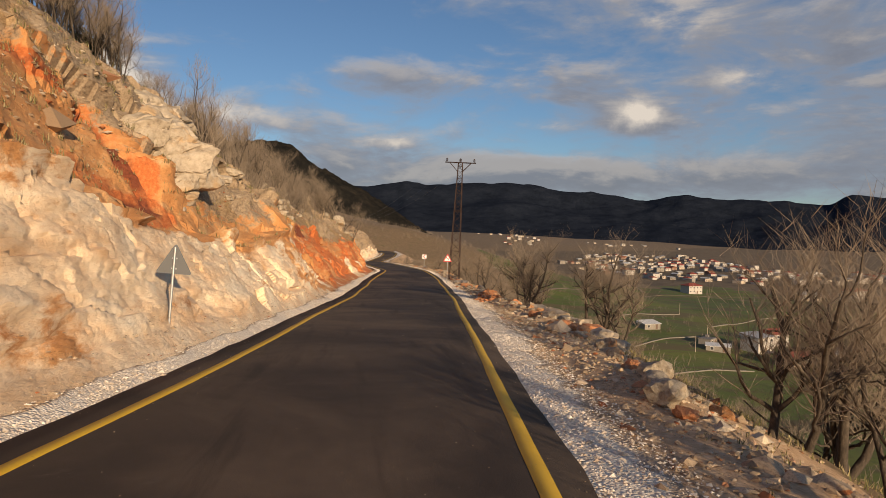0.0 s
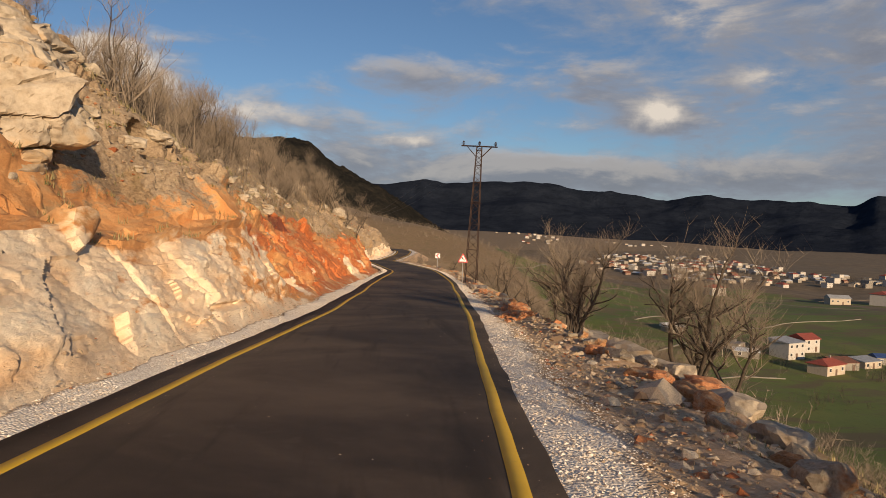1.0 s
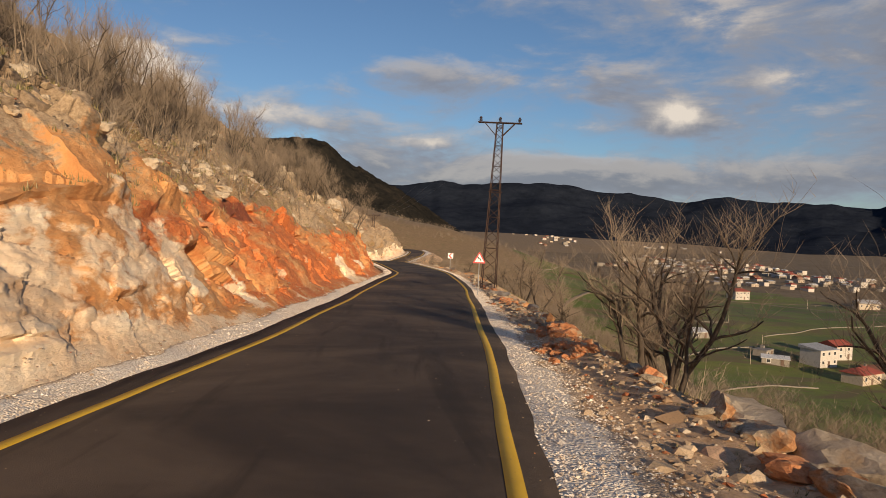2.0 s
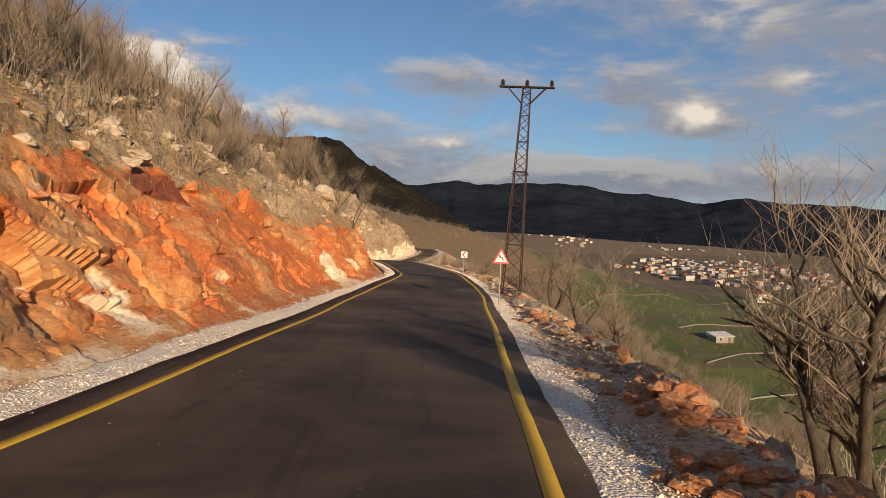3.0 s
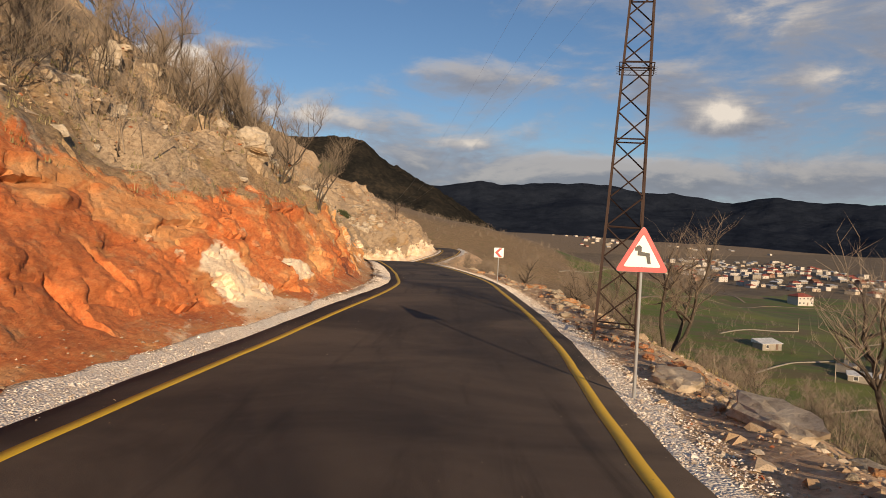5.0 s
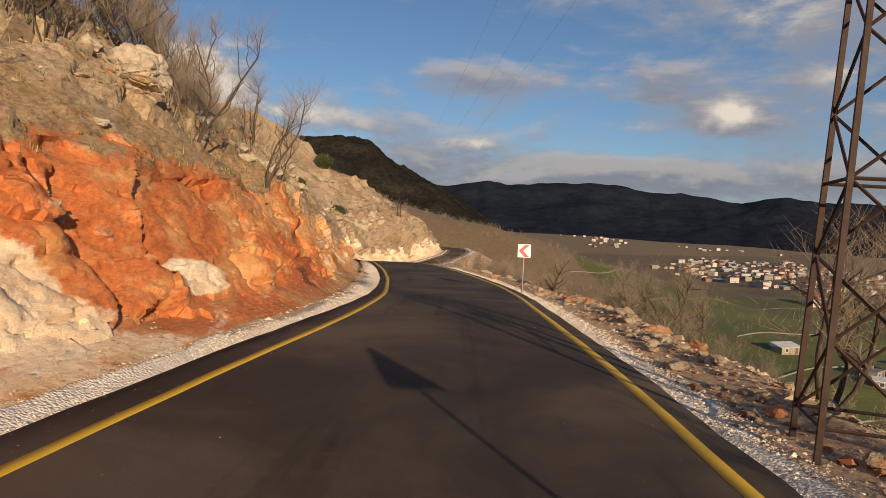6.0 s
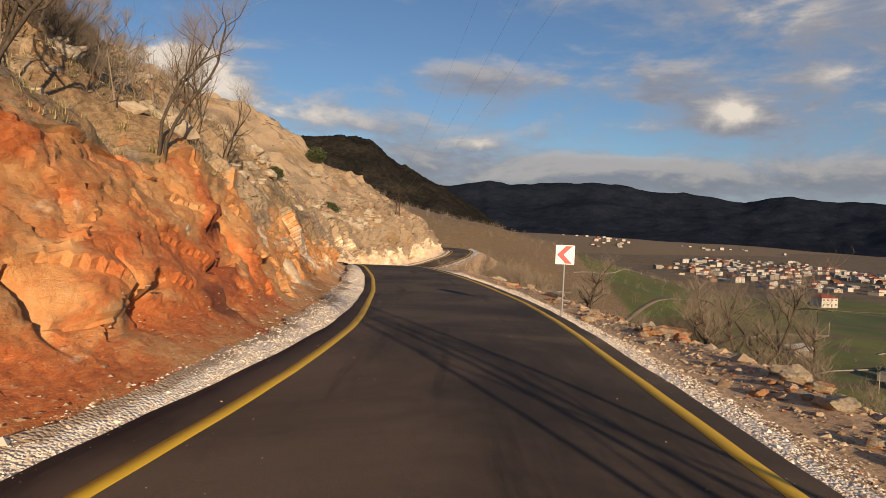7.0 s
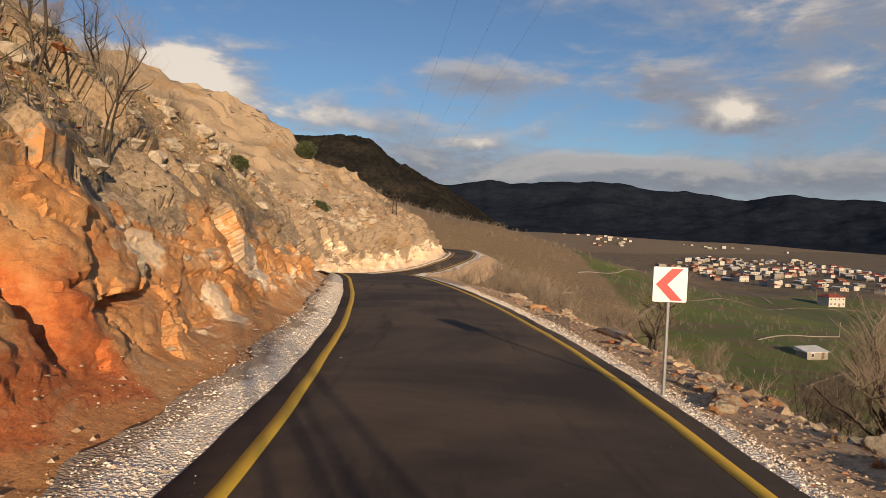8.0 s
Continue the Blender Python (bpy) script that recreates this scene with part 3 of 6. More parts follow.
# clefts and overhangs in the rock: y, height over the road, lean, half sizes, depth
for y0, h0, lean, ry, rh, deep_ in [
        (26.8, 5.7, 0.0, 0.75, 2.2, 0.50), (27.3, 5.5, 0.05, 0.17, 1.4, 0.60), (28.6, 5.6, 0.1, 0.9, 1.6, -0.40), (21.5, 2.9, 0.0, 1.2, 0.12, 0.35), (18.0, 3.6, 0.4, 0.15, 1.2, 0.40), (29.6, 1.3, -0.2, 0.12, 1.0, 0.32), (32.5, 1.4, 0.3, 0.12, 0.9, 0.30),
        (33.7, 1.6, 0.0, 1.7, 0.95, -0.30), (34.0, 0.75, 0.05, 1.6, 0.10, 0.30), (53.3, 1.9, 0.05, 0.17, 1.5, 0.75), (55.8, 2.1, 0.0, 1.7, 1.7, -0.38), (57.9, 2.3, 0.05, 0.14, 1.2, 0.35), (51.0, 1.9, 0.1, 0.14, 0.5, 0.4), (64.5, 4.55, 0.05, 0.8, 0.16, 0.45), (64.5, 5.1, 0.0, 0.9, 0.4, -0.28),
        (67.7, 2.62, 0.35, 0.40, 0.17, 0.55), (67.9, 3.1, 0.1, 0.8, 0.4, -0.25), (61.5, 2.0, 0.1, 0.7, 0.09, 0.28), (72.5, 3.4, 0.1, 0.7, 0.12, 0.35), (73.0, 1.6, 0.3, 0.14, 0.5, 0.28), (62.0, 1.0, 0.2, 0.14, 0.35, 0.22), (71.0, 1.1, 0.2, 0.10, 0.4, 0.2),
        (81.0, 2.2, 0.06, 0.17, 1.15, 0.80), (79.9, 2.5, 0.0, 0.9, 1.0, -0.25), (82.3, 3.6, 0.0, 0.5, 0.2, 0.35), (88.0, 1.0, 0.0, 0.75, 0.65, -0.28), (86.8, 0.9, 0.0, 0.16, 0.42, 0.50), (88.9, 1.0, 0.0, 0.10, 0.6, 0.25), (93.6, 1.3, -0.55, 0.28, 1.1, 0.30),
        (96.2, 1.7, 0.2, 0.36, 0.9, 0.75), (97.6, 1.6, 0.2, 0.8, 1.0, -0.25), (99.3, 1.30, 0.08, 1.4, 0.10, 0.50), (99.4, 1.65, 0.05, 1.5, 0.26, -0.20), (105.9, 0.7, 0.0, 0.6, 0.5, -0.20), (108.5, 1.6, 0.1, 0.9, 0.09, 0.35)]:
    rel_ = HZ - road_z(HY) - h0
    bite = np.exp(-(((HY - y0 + lean * rel_) / ry) ** 2 + (rel_ / rh) ** 2) ** 2) * (U < 2.2)
    HX = HX - deep_ * bite
# a small cave under the crag
hole = np.exp(-(((HY - 38.2) / 0.95) ** 2 + ((HZ - 1.75) / 0.62) ** 2) ** 3) * (U < 2.3)
HX = HX - 2.4 * hole
on_face = 1 - smooth(U + 0.25 * fbm(HX / 3, HY / 3, HZ / 3, 3, 61), 0.95, 1.25)
redness = np.interp(HY, [0, 10, 16, 40, 48, 56, 84, 92, 110, 130, 165, 180, 200], [0.45, 0.5, 0.1, 0.12, 0.38, 0.62, 0.60, 0.42, 0.25, 0.1, 0.0, 0.0, 0.0])
paleness = np.interp(HY, [0, 10, 16, 34, 42, 50, 74, 80, 92, 104, 120, 150, 175, 205, 230], [0.4, 0.5, 0.74, 0.74, 0.48, 0.15, 0.1, 0.25, 0.12, 0.30, 0.42, 0.80, 0.85, 0.85, 0.6])
over = HZ - road_z(HY)


def zones(rows):
    """Soft patches on the cutting: y, height over the road, half sizes, weight."""
    return sum(k * np.exp(-(((HY - y0) / ry) ** 2 + ((over - h0) / rh) ** 2) ** 1.5) for y0, h0, ry, rh, k in rows)


pale_spots = zones([(78.5, 1.1, 1.3, 0.9, 0.9), (80.0, 0.45, 1.0, 0.5, 0.4), (84.2, 1.0, 0.95, 0.36, 1.2), (51.0, 0.9, 0.9, 0.9, 0.4), (59.1, 1.3, 0.6, 0.5, 0.32), (105.9, 0.7, 0.6, 0.5, 0.8), (102.0, 2.2, 1.2, 0.6, 0.4), (111.8, 1.7, 1.5, 1.0, 0.4), (44.5, 1.9, 1.3, 0.8, 0.6), (33.7, 1.6, 1.8, 1.0, 0.5)])
red_spots = zones([(66.0, 3.8, 5.0, 0.8, 0.5), (59.5, 4.5, 2.5, 0.7, 0.9), (72.0, 2.0, 3.0, 1.2, 0.3), (44.0, 2.8, 4.0, 0.9, 0.6), (23.0, 4.4, 3.0, 1.0, 0.45), (21.0, 6.5, 1.5, 2.0, 0.4), (26.9, 5.7, 0.75, 1.9, 1.5), (25.6, 3.5, 2.4, 0.5, 1.0), (24.3, 7.6, 1.8, 0.45, 1.2),
                   (94.7, 2.4, 0.8, 0.7, 1.1), (93.7, 1.3, 0.6, 0.8, 1.0), (92.6, 0.5, 0.9, 0.5, 0.8), (95.9, 0.5, 1.6, 0.6, 0.7), (96.6, 1.4, 1.0, 0.7, 0.4), (90.5, 1.2, 2.5, 0.8, 0.5), (87.0, 3.4, 1.5, 0.6, 0.5)])
low = 1 - smooth(U, 1.1, 1.8)
floats = {"red": redness * (0.4 + 0.6 * low) + red_spots, "pale": paleness * (1 - smooth(U, 0.9, 1.15)) + pale_spots + 0.24 * (1 - smooth(U, 0.08, 0.2)) * (1 - smooth(HY, 78, 90)),
          "turf": smooth(U + 0.28 * fbm(HX / 2.2, HY / 2.2, HZ / 2.2, 3, 66) * smooth(HY, 90, 120), np.interp(HY, [0, 26, 31, 44, 60, 96, 112, 128], [1.7, 1.5, 0.95, 0.92, 0.85, 0.7, 0.55, 0.15]), np.interp(HY, [0, 26, 31, 44, 60, 96, 112, 128], [2.2, 2.1, 1.5, 1.45, 1.45, 1.3, 1.15, 0.75])),
          "stone": 0.30 + 0.45 * outcrop + 0.12 * smooth(HY, 88, 112) + 0.25 * np.exp(-((HY - 29) / 7) ** 2),
          "tone": 0.45 * tone_mid + 0.35 * tone_ + 0.2 * tone_small}
hillside = sheet("hillside", HX, HY, HZ, M_ROCK, floats)
hillside.data.set_sharp_from_angle(angle=radians(34))
tagged(hillside, "raw orange and cream rock cutting below a stony hillside", "hillside", kind="structure")


# mountains round the valley
def skyline(a):
    """Height of the ridges over the eye as a slope, by azimuth in degrees from +y towards +x."""
    seen = np.interp(a, [-40, -12, -4, 0, 3.6, 5.5, 12, 16.4, 21.1, 23.5, 26.3, 29.6, 33, 36.5, 38, 40.5, 44, 52],
                     [0.09, 0.08, 0.06, 0.0588, 0.0695, 0.0625, 0.0705, 0.0604, 0.054, 0.047, 0.0542, 0.0478, 0.048, 0.041, 0.0556, 0.05, 0.055, 0.05])
    return seen


ring_a = np.concatenate([np.linspace(-40, 52, 420), np.linspace(53, 319, 120)])
ring_r = np.concatenate([np.linspace(2700, 4400, 34), np.linspace(4450, 4900, 5)])
A, R = np.meshgrid(ring_a, ring_r, indexing="ij")
peak = np.where(A <= 52, skyline(A), 0.065 + 0.015 * np.sin(np.radians(A) * 7))
MX, MY = R * np.sin(np.radians(A)), 40 + R * np.cos(np.radians(A))
t = smooth(R, 2700, 4400)
spur = 0.5 + 0.5 * fbm(MX / 420, MY / 420, 0, 4, 71)
MZ = -80 + t * (peak * 4400 + 78) * (0.80 + 0.20 * smooth(R, 4000, 4400)) - 60 * t * (1 - smooth(R, 3900, 4350)) * spur + 9 * smooth(R, 3000, 3600) * fbm(MX / 120, MY / 120, 0, 3, 77)
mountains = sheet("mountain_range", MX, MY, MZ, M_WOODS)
tagged(mountains, "wooded mountain ridges closing the far valley, cloud shade and haze in their colour", "mountains", kind="structure")

# dark wooded hill behind the bend
a, r = np.meshgrid(np.linspace(-42, 9, 420), np.linspace(930, 2025, 90), indexing="ij")
top = np.interp(a, [-42, -20, -12.5, -9, -6.3, -4, -2, 0, 2, 5, 9], [0.16, 0.13, 0.119, 0.121, 0.117, 0.091, 0.075, 0.058, 0.034, 0.0, -0.05])
DX, DY = r * np.sin(np.radians(a)), 88 + r * np.cos(np.radians(a))
t = smooth(r, 930, 1500)
DZ = -88 + t * (top * 1500 + 84) * (1 - 0.25 * smooth(r, 1500, 2025)) + (9 * fbm(DX / 90, DY / 90, 0, 4, 81) + 3.0 * fbm(DX / 14, DY / 14, 0, 2, 83) + 4.5 * np.clip(fbm(DX / 9, DY / 9, 0, 2, 85) - 0.2, 0, None)) * smooth(r, 960, 1200)
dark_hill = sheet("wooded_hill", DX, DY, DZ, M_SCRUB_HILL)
tagged(dark_hill, "dark scrub-covered hill behind the road bend", "hill", kind="structure")


# ---------------------------------------------------------------- road
ry_ = spread([(-60, 140, 0.8), (140, 300, 1.5)])
cross = np.linspace(0, 1, 9)
RY, C = np.meshgrid(ry_, cross, indexing="ij")
RX = edge_l(RY) + (edge_r(RY) - edge_l(RY)) * C
wob = 0.035 * fbm(RY / 1.3, C * 0 + np.where(C < 0.5, 0, 9), 0, 3, 91)
RX = RX + np.where((C == 0) | (C == 1), wob, 0)
RZ = road_z(RY) + 0.02 * np.sin(C * math.pi)
x0, x1 = np.concatenate([RX[:, :1] - 0.05, RX, RX[:, -1:] + 0.05], 1), np.concatenate([RZ[:, :1] - 0.10, RZ, RZ[:, -1:] - 0.10], 1)
yy = np.concatenate([RY[:, :1], RY, RY[:, -1:]], 1)
road = sheet("road", x0, yy, x1, M_ASPHALT)
tagged(road, "fresh dark asphalt road with yellow edge lines", "road", kind="structure")


def marking(name, at, half):
    c = np.array([-half - 0.004, -half, half, half + 0.004])
    y, k = np.meshgrid(ry_, c, indexing="ij")
    x = at(y) + k + 0.012 * vnoise(y / 0.9, k * 3, 0, 95)
    frac = (x - edge_l(y)) / (edge_r(y) - edge_l(y))
    z = road_z(y) + 0.02 * np.sin(frac * math.pi) + np.where(np.abs(k) > half, -0.004, 0.007)
    return tagged(sheet(name, x, y, z, M_LINE), "worn yellow painted edge line on the asphalt", "road marking", kind="structure")


marking("edge_line_1", line_l, 0.095)
marking("edge_line_2", line_r, 0.095)


def shoulder(name, side):
    y, c = np.meshgrid(spread([(-30, 130, 0.25), (130, 230, 0.8)]), np.linspace(0, 1, 12), indexing="ij")
    if side < 0:
        x = edge_l(y) + 0.06 - (gravel_l(y) + 0.3 + 0.2 * fbm(y / 1.6, 0, 0, 3, 97)) * c
        z = road_z(y) - 0.045 + 0.17 * c + 0.02 * fbm(x * 4, y * 4, 0, 3, 98)
    else:
        x = edge_r(y) - 0.06 + (gravel_r(y) + 0.06 + 0.3 * fbm(y / 1.8, 0, 0, 3, 99) * gravel_r(y)) * c
        z = verge_height(y, x - edge_r(y)) + 0.03 + 0.02 * fbm(x * 4, y * 4, 0, 3, 98) - 0.22 * smooth(c, 0.88, 1.0)
        z = np.where(c == 0, road_z(y) - 0.04, z)
    return tagged(sheet(name, x, y, z, M_GRAVEL, {"dirt": smooth(c, 0.35, 1.0) if side > 0 else smooth(c, np.where(y < 82, 0.7, 0.25), np.where(y < 82, 1.15, 1.0))}), "loose white crushed limestone shoulder beside the asphalt", "gravel shoulder", kind="structure")


shoulder("gravel_shoulder_1", -1)
shoulder("gravel_shoulder_2", 1)


# ---------------------------------------------------------------- signs
def rounded(corners, r, steps=5):
    """A closed outline with its corners rounded."""
    pts, k = [], len(corners)
    for i in range(k):
        a, b, c = (Vector(corners[(i + j) % k]) for j in (-1, 0, 1))
        da, dc = (a - b).normalized(), (c - b).normalized()
        cut = r / math.tan(da.angle(dc) / 2)
        p, q = b + da * cut, b + dc * cut
        for s in range(steps + 1):
            f = s / steps
            pts.append(tuple((p.lerp(b, f)).lerp(b.lerp(q, f), f)))
    return pts


def sign_post(root, height, r=0.03):
    bm = bmesh.new()
    tube(bm, (0, 0.05, -0.3), (0, 0.05, height), r, r, 10)
    part("post", bm, M_STEEL, root, "round galvanised post")


def triangle_sign(name, at, turn, side, low, label, lean=0.0):
    root = new(name)
    root.matrix_world = pose(*at, 0, lean, turn)
    h = side * 0.866
    tri = [(-side / 2, low), (side / 2, low), (0, low + h)]
    sign_post(root, low + h * 0.86)
    bm = bmesh.new()
    prism(bm, rounded(tri, 0.05), 0.012, 0.0)
    plate = part("plate", bm, M_SIGN_BACK, root, "grey metal sign back")
    bm = bmesh.new()
    prism(bm, rounded([(x * 0.985, low + 0.006 + (z - low) * 0.985) for x, z in tri], 0.05), 0.003, -0.004)
    part("border", bm, M_RED, plate, "red border sheet")
    inner = [(-side * 0.345, low + 0.085), (side * 0.345, low + 0.085), (0, low + 0.085 + side * 0.345 * 1.732)]
    bm = bmesh.new()
    prism(bm, rounded(inner, 0.025), 0.003, -0.008)
    part("field", bm, M_WHITE, plate, "white inner triangle")
    # double bend arrow
    bm = bmesh.new()
    s = side
    x, z = -0.055 * s, low + 0.47 * s
    k = 0.075 * s
    prism(bm, [(x - k * 1.2, z - k * 1.1), (x - k * 0.5, z - k * 1.1), (x - k * 0.5, z - k * 2.2), (x + k * 1.6, z - k * 2.4), (x + k * 2.0, z - k * 4.2), (x + k * 2.8, z - k * 4.2),
               (x + k * 2.4, z - k * 1.6), (x + k * 0.4, z - k * 1.3), (x + k * 0.45, z - k * 0.2), (x - k * 0.05, z + k * 0.25), (x - k * 0.6, z + 0.15 * k), (x - k * 1.2, z - k * 0.4)], 0.003, -0.012)
    part("bend_arrow", bm, M_BLACK, plate, "black double bend arrow")
    for z in (low + 0.12, low + h * 0.5):
        bm = bmesh.new()
        box(bm, (0.12, 0.012, 0.035), (0, 0.018, z), bevel=0.003)
        part("clamp", bm, M_STEEL, plate)
    return tagged(root, label, "road sign")


def chevron_sign(at, turn, lean=0.0):
    root = new("chevron_sign")
    root.matrix_world = pose(*at, 0, lean, turn)
    s, low = 0.6, 1.46
    sign_post(root, low + s * 0.9)
    bm = bmesh.new()
    prism(bm, rounded([(-s / 2, low), (s / 2, low), (s / 2, low + s), (-s / 2, low + s)], 0.03), 0.012)
    plate = part("plate", bm, M_SIGN_BACK, root, "grey metal sign back")
    bm = bmesh.new()
    k = 0.006
    prism(bm, rounded([(-s / 2 + k, low + k), (s / 2 - k, low + k), (s / 2 - k, low + s - k), (-s / 2 + k, low + s - k)], 0.03), 0.003, -0.004)
    part("field", bm, M_WHITE, plate, "white reflective sheet")
    bm = bmesh.new()
    c = low + s / 2
    prism(bm, [(-0.25, c), (0.02, c - 0.27), (0.22, c - 0.27), (-0.05, c), (0.22, c + 0.27), (0.02, c + 0.27)], 0.003, -0.008)
    part("chevron", bm, M_RED, plate, "red chevron pointing to the hill")
    for z in (low + 0.12, low + 0.45):
        bm = bmesh.new()
        box(bm, (0.12, 0.012, 0.035), (0, 0.018, z), bevel=0.003)
        part("clamp", bm, M_STEEL, plate)
    return tagged(root, "square white sign with a red chevron on a steel post", "road sign")


triangle_sign("bend_warning_sign", (2.98, 68.5, -5.62), 0, 0.9, 1.84, "red-bordered white triangle sign with a black double bend arrow", 0.3)
chevron_sign((3.56, 99.1, -6.37), 4, 0.6)
triangle_sign("warning_sign_from_behind", (-9.7, 18.0, float(road_z(18.0)) - 0.1), 180, 0.8, 1.75, "grey back of a triangular warning sign on a leaning post", -4.0)


# ---------------------------------------------------------------- lattice poles
def lattice_pole(name, at, turn, height, base, label, lean=0.0):
    root = new(name)
    root.matrix_world = pose(*at, 0, lean, turn)
    top = 0.46
    half = lambda z: (base + (top - base) * z / height) / 2
    for sx, sy in ((-1, -1), (1, -1), (1, 1), (-1, 1)):
        bm = bmesh.new()
        a, b = half(-0.5), half(height)
        tube(bm, (sx * a, sy * a, -0.5), (sx * b, sy * b, height), 0.048, 0.036, 4)
        part("leg", bm, M_RUST, root, "rusty angle-steel leg")
    z, k = 0.3, 0
    while z < height - 0.3:
        step = max(0.42, half(z) * 1.75)
        z1 = min(z + step, height - 0.05)
        for i in range(4):
            (ax, ay), (bx, by) = [((-1, -1), (1, -1)), ((1, -1), (1, 1)), ((1, 1), (-1, 1)), ((-1, 1), (-1, -1))][i]
            p, q = half(z), half(z1)
            bm = bmesh.new()
            if (k + i) % 2:
                tube(bm, (ax * p, ay * p, z), (bx * q, by * q, z1), 0.021, 0.021, 4)
            else:
                tube(bm, (bx * p, by * p, z), (ax * q, ay * q, z1), 0.021, 0.021, 4)
            if k % 3 == 0:
                tube(bm, (ax * p, ay * p, z), (bx * p, by * p, z), 0.022, 0.022, 4)
            part("brace", bm, M_RUST, root)
        z, k = z1, k + 1
    # spiked guard against climbing
    g = half(height * 0.58)
    bm = bmesh.new()
    for i in range(4):
        (ax, ay), (bx, by) = [((-1, -1), (1, -1)), ((1, -1), (1, 1)), ((1, 1), (-1, 1)), ((-1, 1), (-1, -1))][i]
        for lift in (0, 0.14):
            tube(bm, (ax * g * 1.25, ay * g * 1.25, height * 0.58 + lift), (bx * g * 1.25, by * g * 1.25, height * 0.58 + lift), 0.014, 0.014, 4)
        for f in (0.1, 0.3, 0.5, 0.7, 0.9):
            px, py = g * (ax + (bx - ax) * f), g * (ay + (by - ay) * f)
            tube(bm, (px, py, height * 0.58 + 0.07), (px * 1.5, py * 1.5, height * 0.58 + 0.02), 0.008, 0.004, 4)
    part("climbing_guard", bm, M_RUST, root, "spiked steel climbing guard")
    arm = 1.68
    bm = bmesh.new()
    for s in (-1, 1):
        tube(bm, (-arm, s * 0.13, height), (arm, s * 0.13, height), 0.05, 0.05, 4)
    for x in np.linspace(-arm, arm, 9):
        tube(bm, (x, -0.13, height), (x, 0.13, height), 0.03, 0.03, 4)
    part("cross_arm", bm, M_RUST, root, "double steel cross-arm")
    for s in (-1, 1):
        bm = bmesh.new()
        for q in (-0.13, 0.13):
            tube(bm, (s * 1.15, q, height - 0.04), (s * 0.2, q, height - 1.05), 0.032, 0.032, 4)
        part("arm_strut", bm, M_RUST, root)
    for x in (-1.5, 0.0, 1.5):
        bm = bmesh.new()
        tube(bm, (x, 0, height - 0.02), (x, 0, height + 0.12), 0.03, 0.03, 6)
        for z in (0.12, 0.22, 0.32):
            tube(bm, (x, 0, height + z), (x, 0, height + z + 0.06), 0.15, 0.09, 10)
        tube(bm, (x, 0, height + 0.34), (x, 0, height + 0.46), 0.09, 0.06, 8)
        part("insulator", bm, M_PORCELAIN, root, "dark ribbed insulator")
    return tagged(root, label, "power pole")


POLE_1, POLE_2 = (4.76, 76.45, -6.05), (-8.3, 197.5, -11.3)
lattice_pole("lattice_power_pole", POLE_1, -15, 12.75, 1.12, "tall rusty lattice steel power pole with three insulators", 1.9)
lattice_pole("lattice_power_pole", POLE_2, -4, 12.2, 1.2, "distant rusty lattice power pole by the far bend")


# ---------------------------------------------------------------- rocks and plants: materials
def boulder_stone(n, b):
    p = n.add("ShaderNodeTexCoord").outputs["Object"]
    pick = n.add("ShaderNodeObjectInfo").outputs["Random"]
    fine = n.noise(p, 5.0, 7.0, 0.72)
    big = n.noise(p, 1.1, 5.0, 0.6)
    pale = n.ramp(fine, [(0.28, (0.20, 0.155, 0.105)), (0.5, (0.45, 0.37, 0.27)), (0.75, (0.62, 0.54, 0.42))])
    warm = n.ramp(fine, [(0.28, (0.27, 0.10, 0.035)), (0.5, (0.50, 0.24, 0.10)), (0.75, (0.62, 0.42, 0.24))])
    c = n.mix(n.step(n.math("ADD", big, n.math("MULTIPLY", n.math("SUBTRACT", pick, 0.5), 0.5)), 0.5, 0.66), pale, warm)
    n.plug(b.inputs["Base Color"], c)
    relief(n, b, n.math("ADD", fine, n.math("MULTIPLY", n.noise(p, 24.0, 4.0, 0.7), 0.3)), 0.9, 0.06)


def red_stone(n, b):
    p = n.add("ShaderNodeTexCoord").outputs["Object"]
    fine = n.noise(p, 5.0, 7.0, 0.72)
    big = n.noise(p, 1.6, 5.0, 0.6)
    c = n.ramp(fine, [(0.28, (0.34, 0.11, 0.05)), (0.5, (0.58, 0.24, 0.105)), (0.78, (0.70, 0.40, 0.21))])
    c = n.mix(n.step(big, 0.54, 0.68), c, (0.60, 0.46, 0.30, 1))
    n.plug(b.inputs["Base Color"], c)
    relief(n, b, fine, 0.9, 0.06)


def limestone(n, b):
    p = place(n)
    fine = n.noise(p, 3.2, 8.0, 0.72)
    big = n.noise(p, 0.7, 5.0, 0.6)
    layer = n.noise(n.scaled(p, (0.5, 0.5, 3.0)), 1.2, 5.0, 0.65)
    c = n.ramp(fine, [(0.28, (0.19, 0.148, 0.105)), (0.48, (0.46, 0.378, 0.28)), (0.75, (0.66, 0.565, 0.435))])
    c = n.mix(n.step(big, 0.56, 0.7, 0.0, 0.7), c, (0.52, 0.33, 0.16, 1))
    c = n.mix(n.step(layer, 0.62, 0.75, 0.0, 0.7), c, (0.14, 0.115, 0.085, 1))
    n.plug(b.inputs["Base Color"], c)
    relief(n, b, n.math("ADD", fine, n.math("MULTIPLY", layer, 0.7)), 0.9, 0.07)


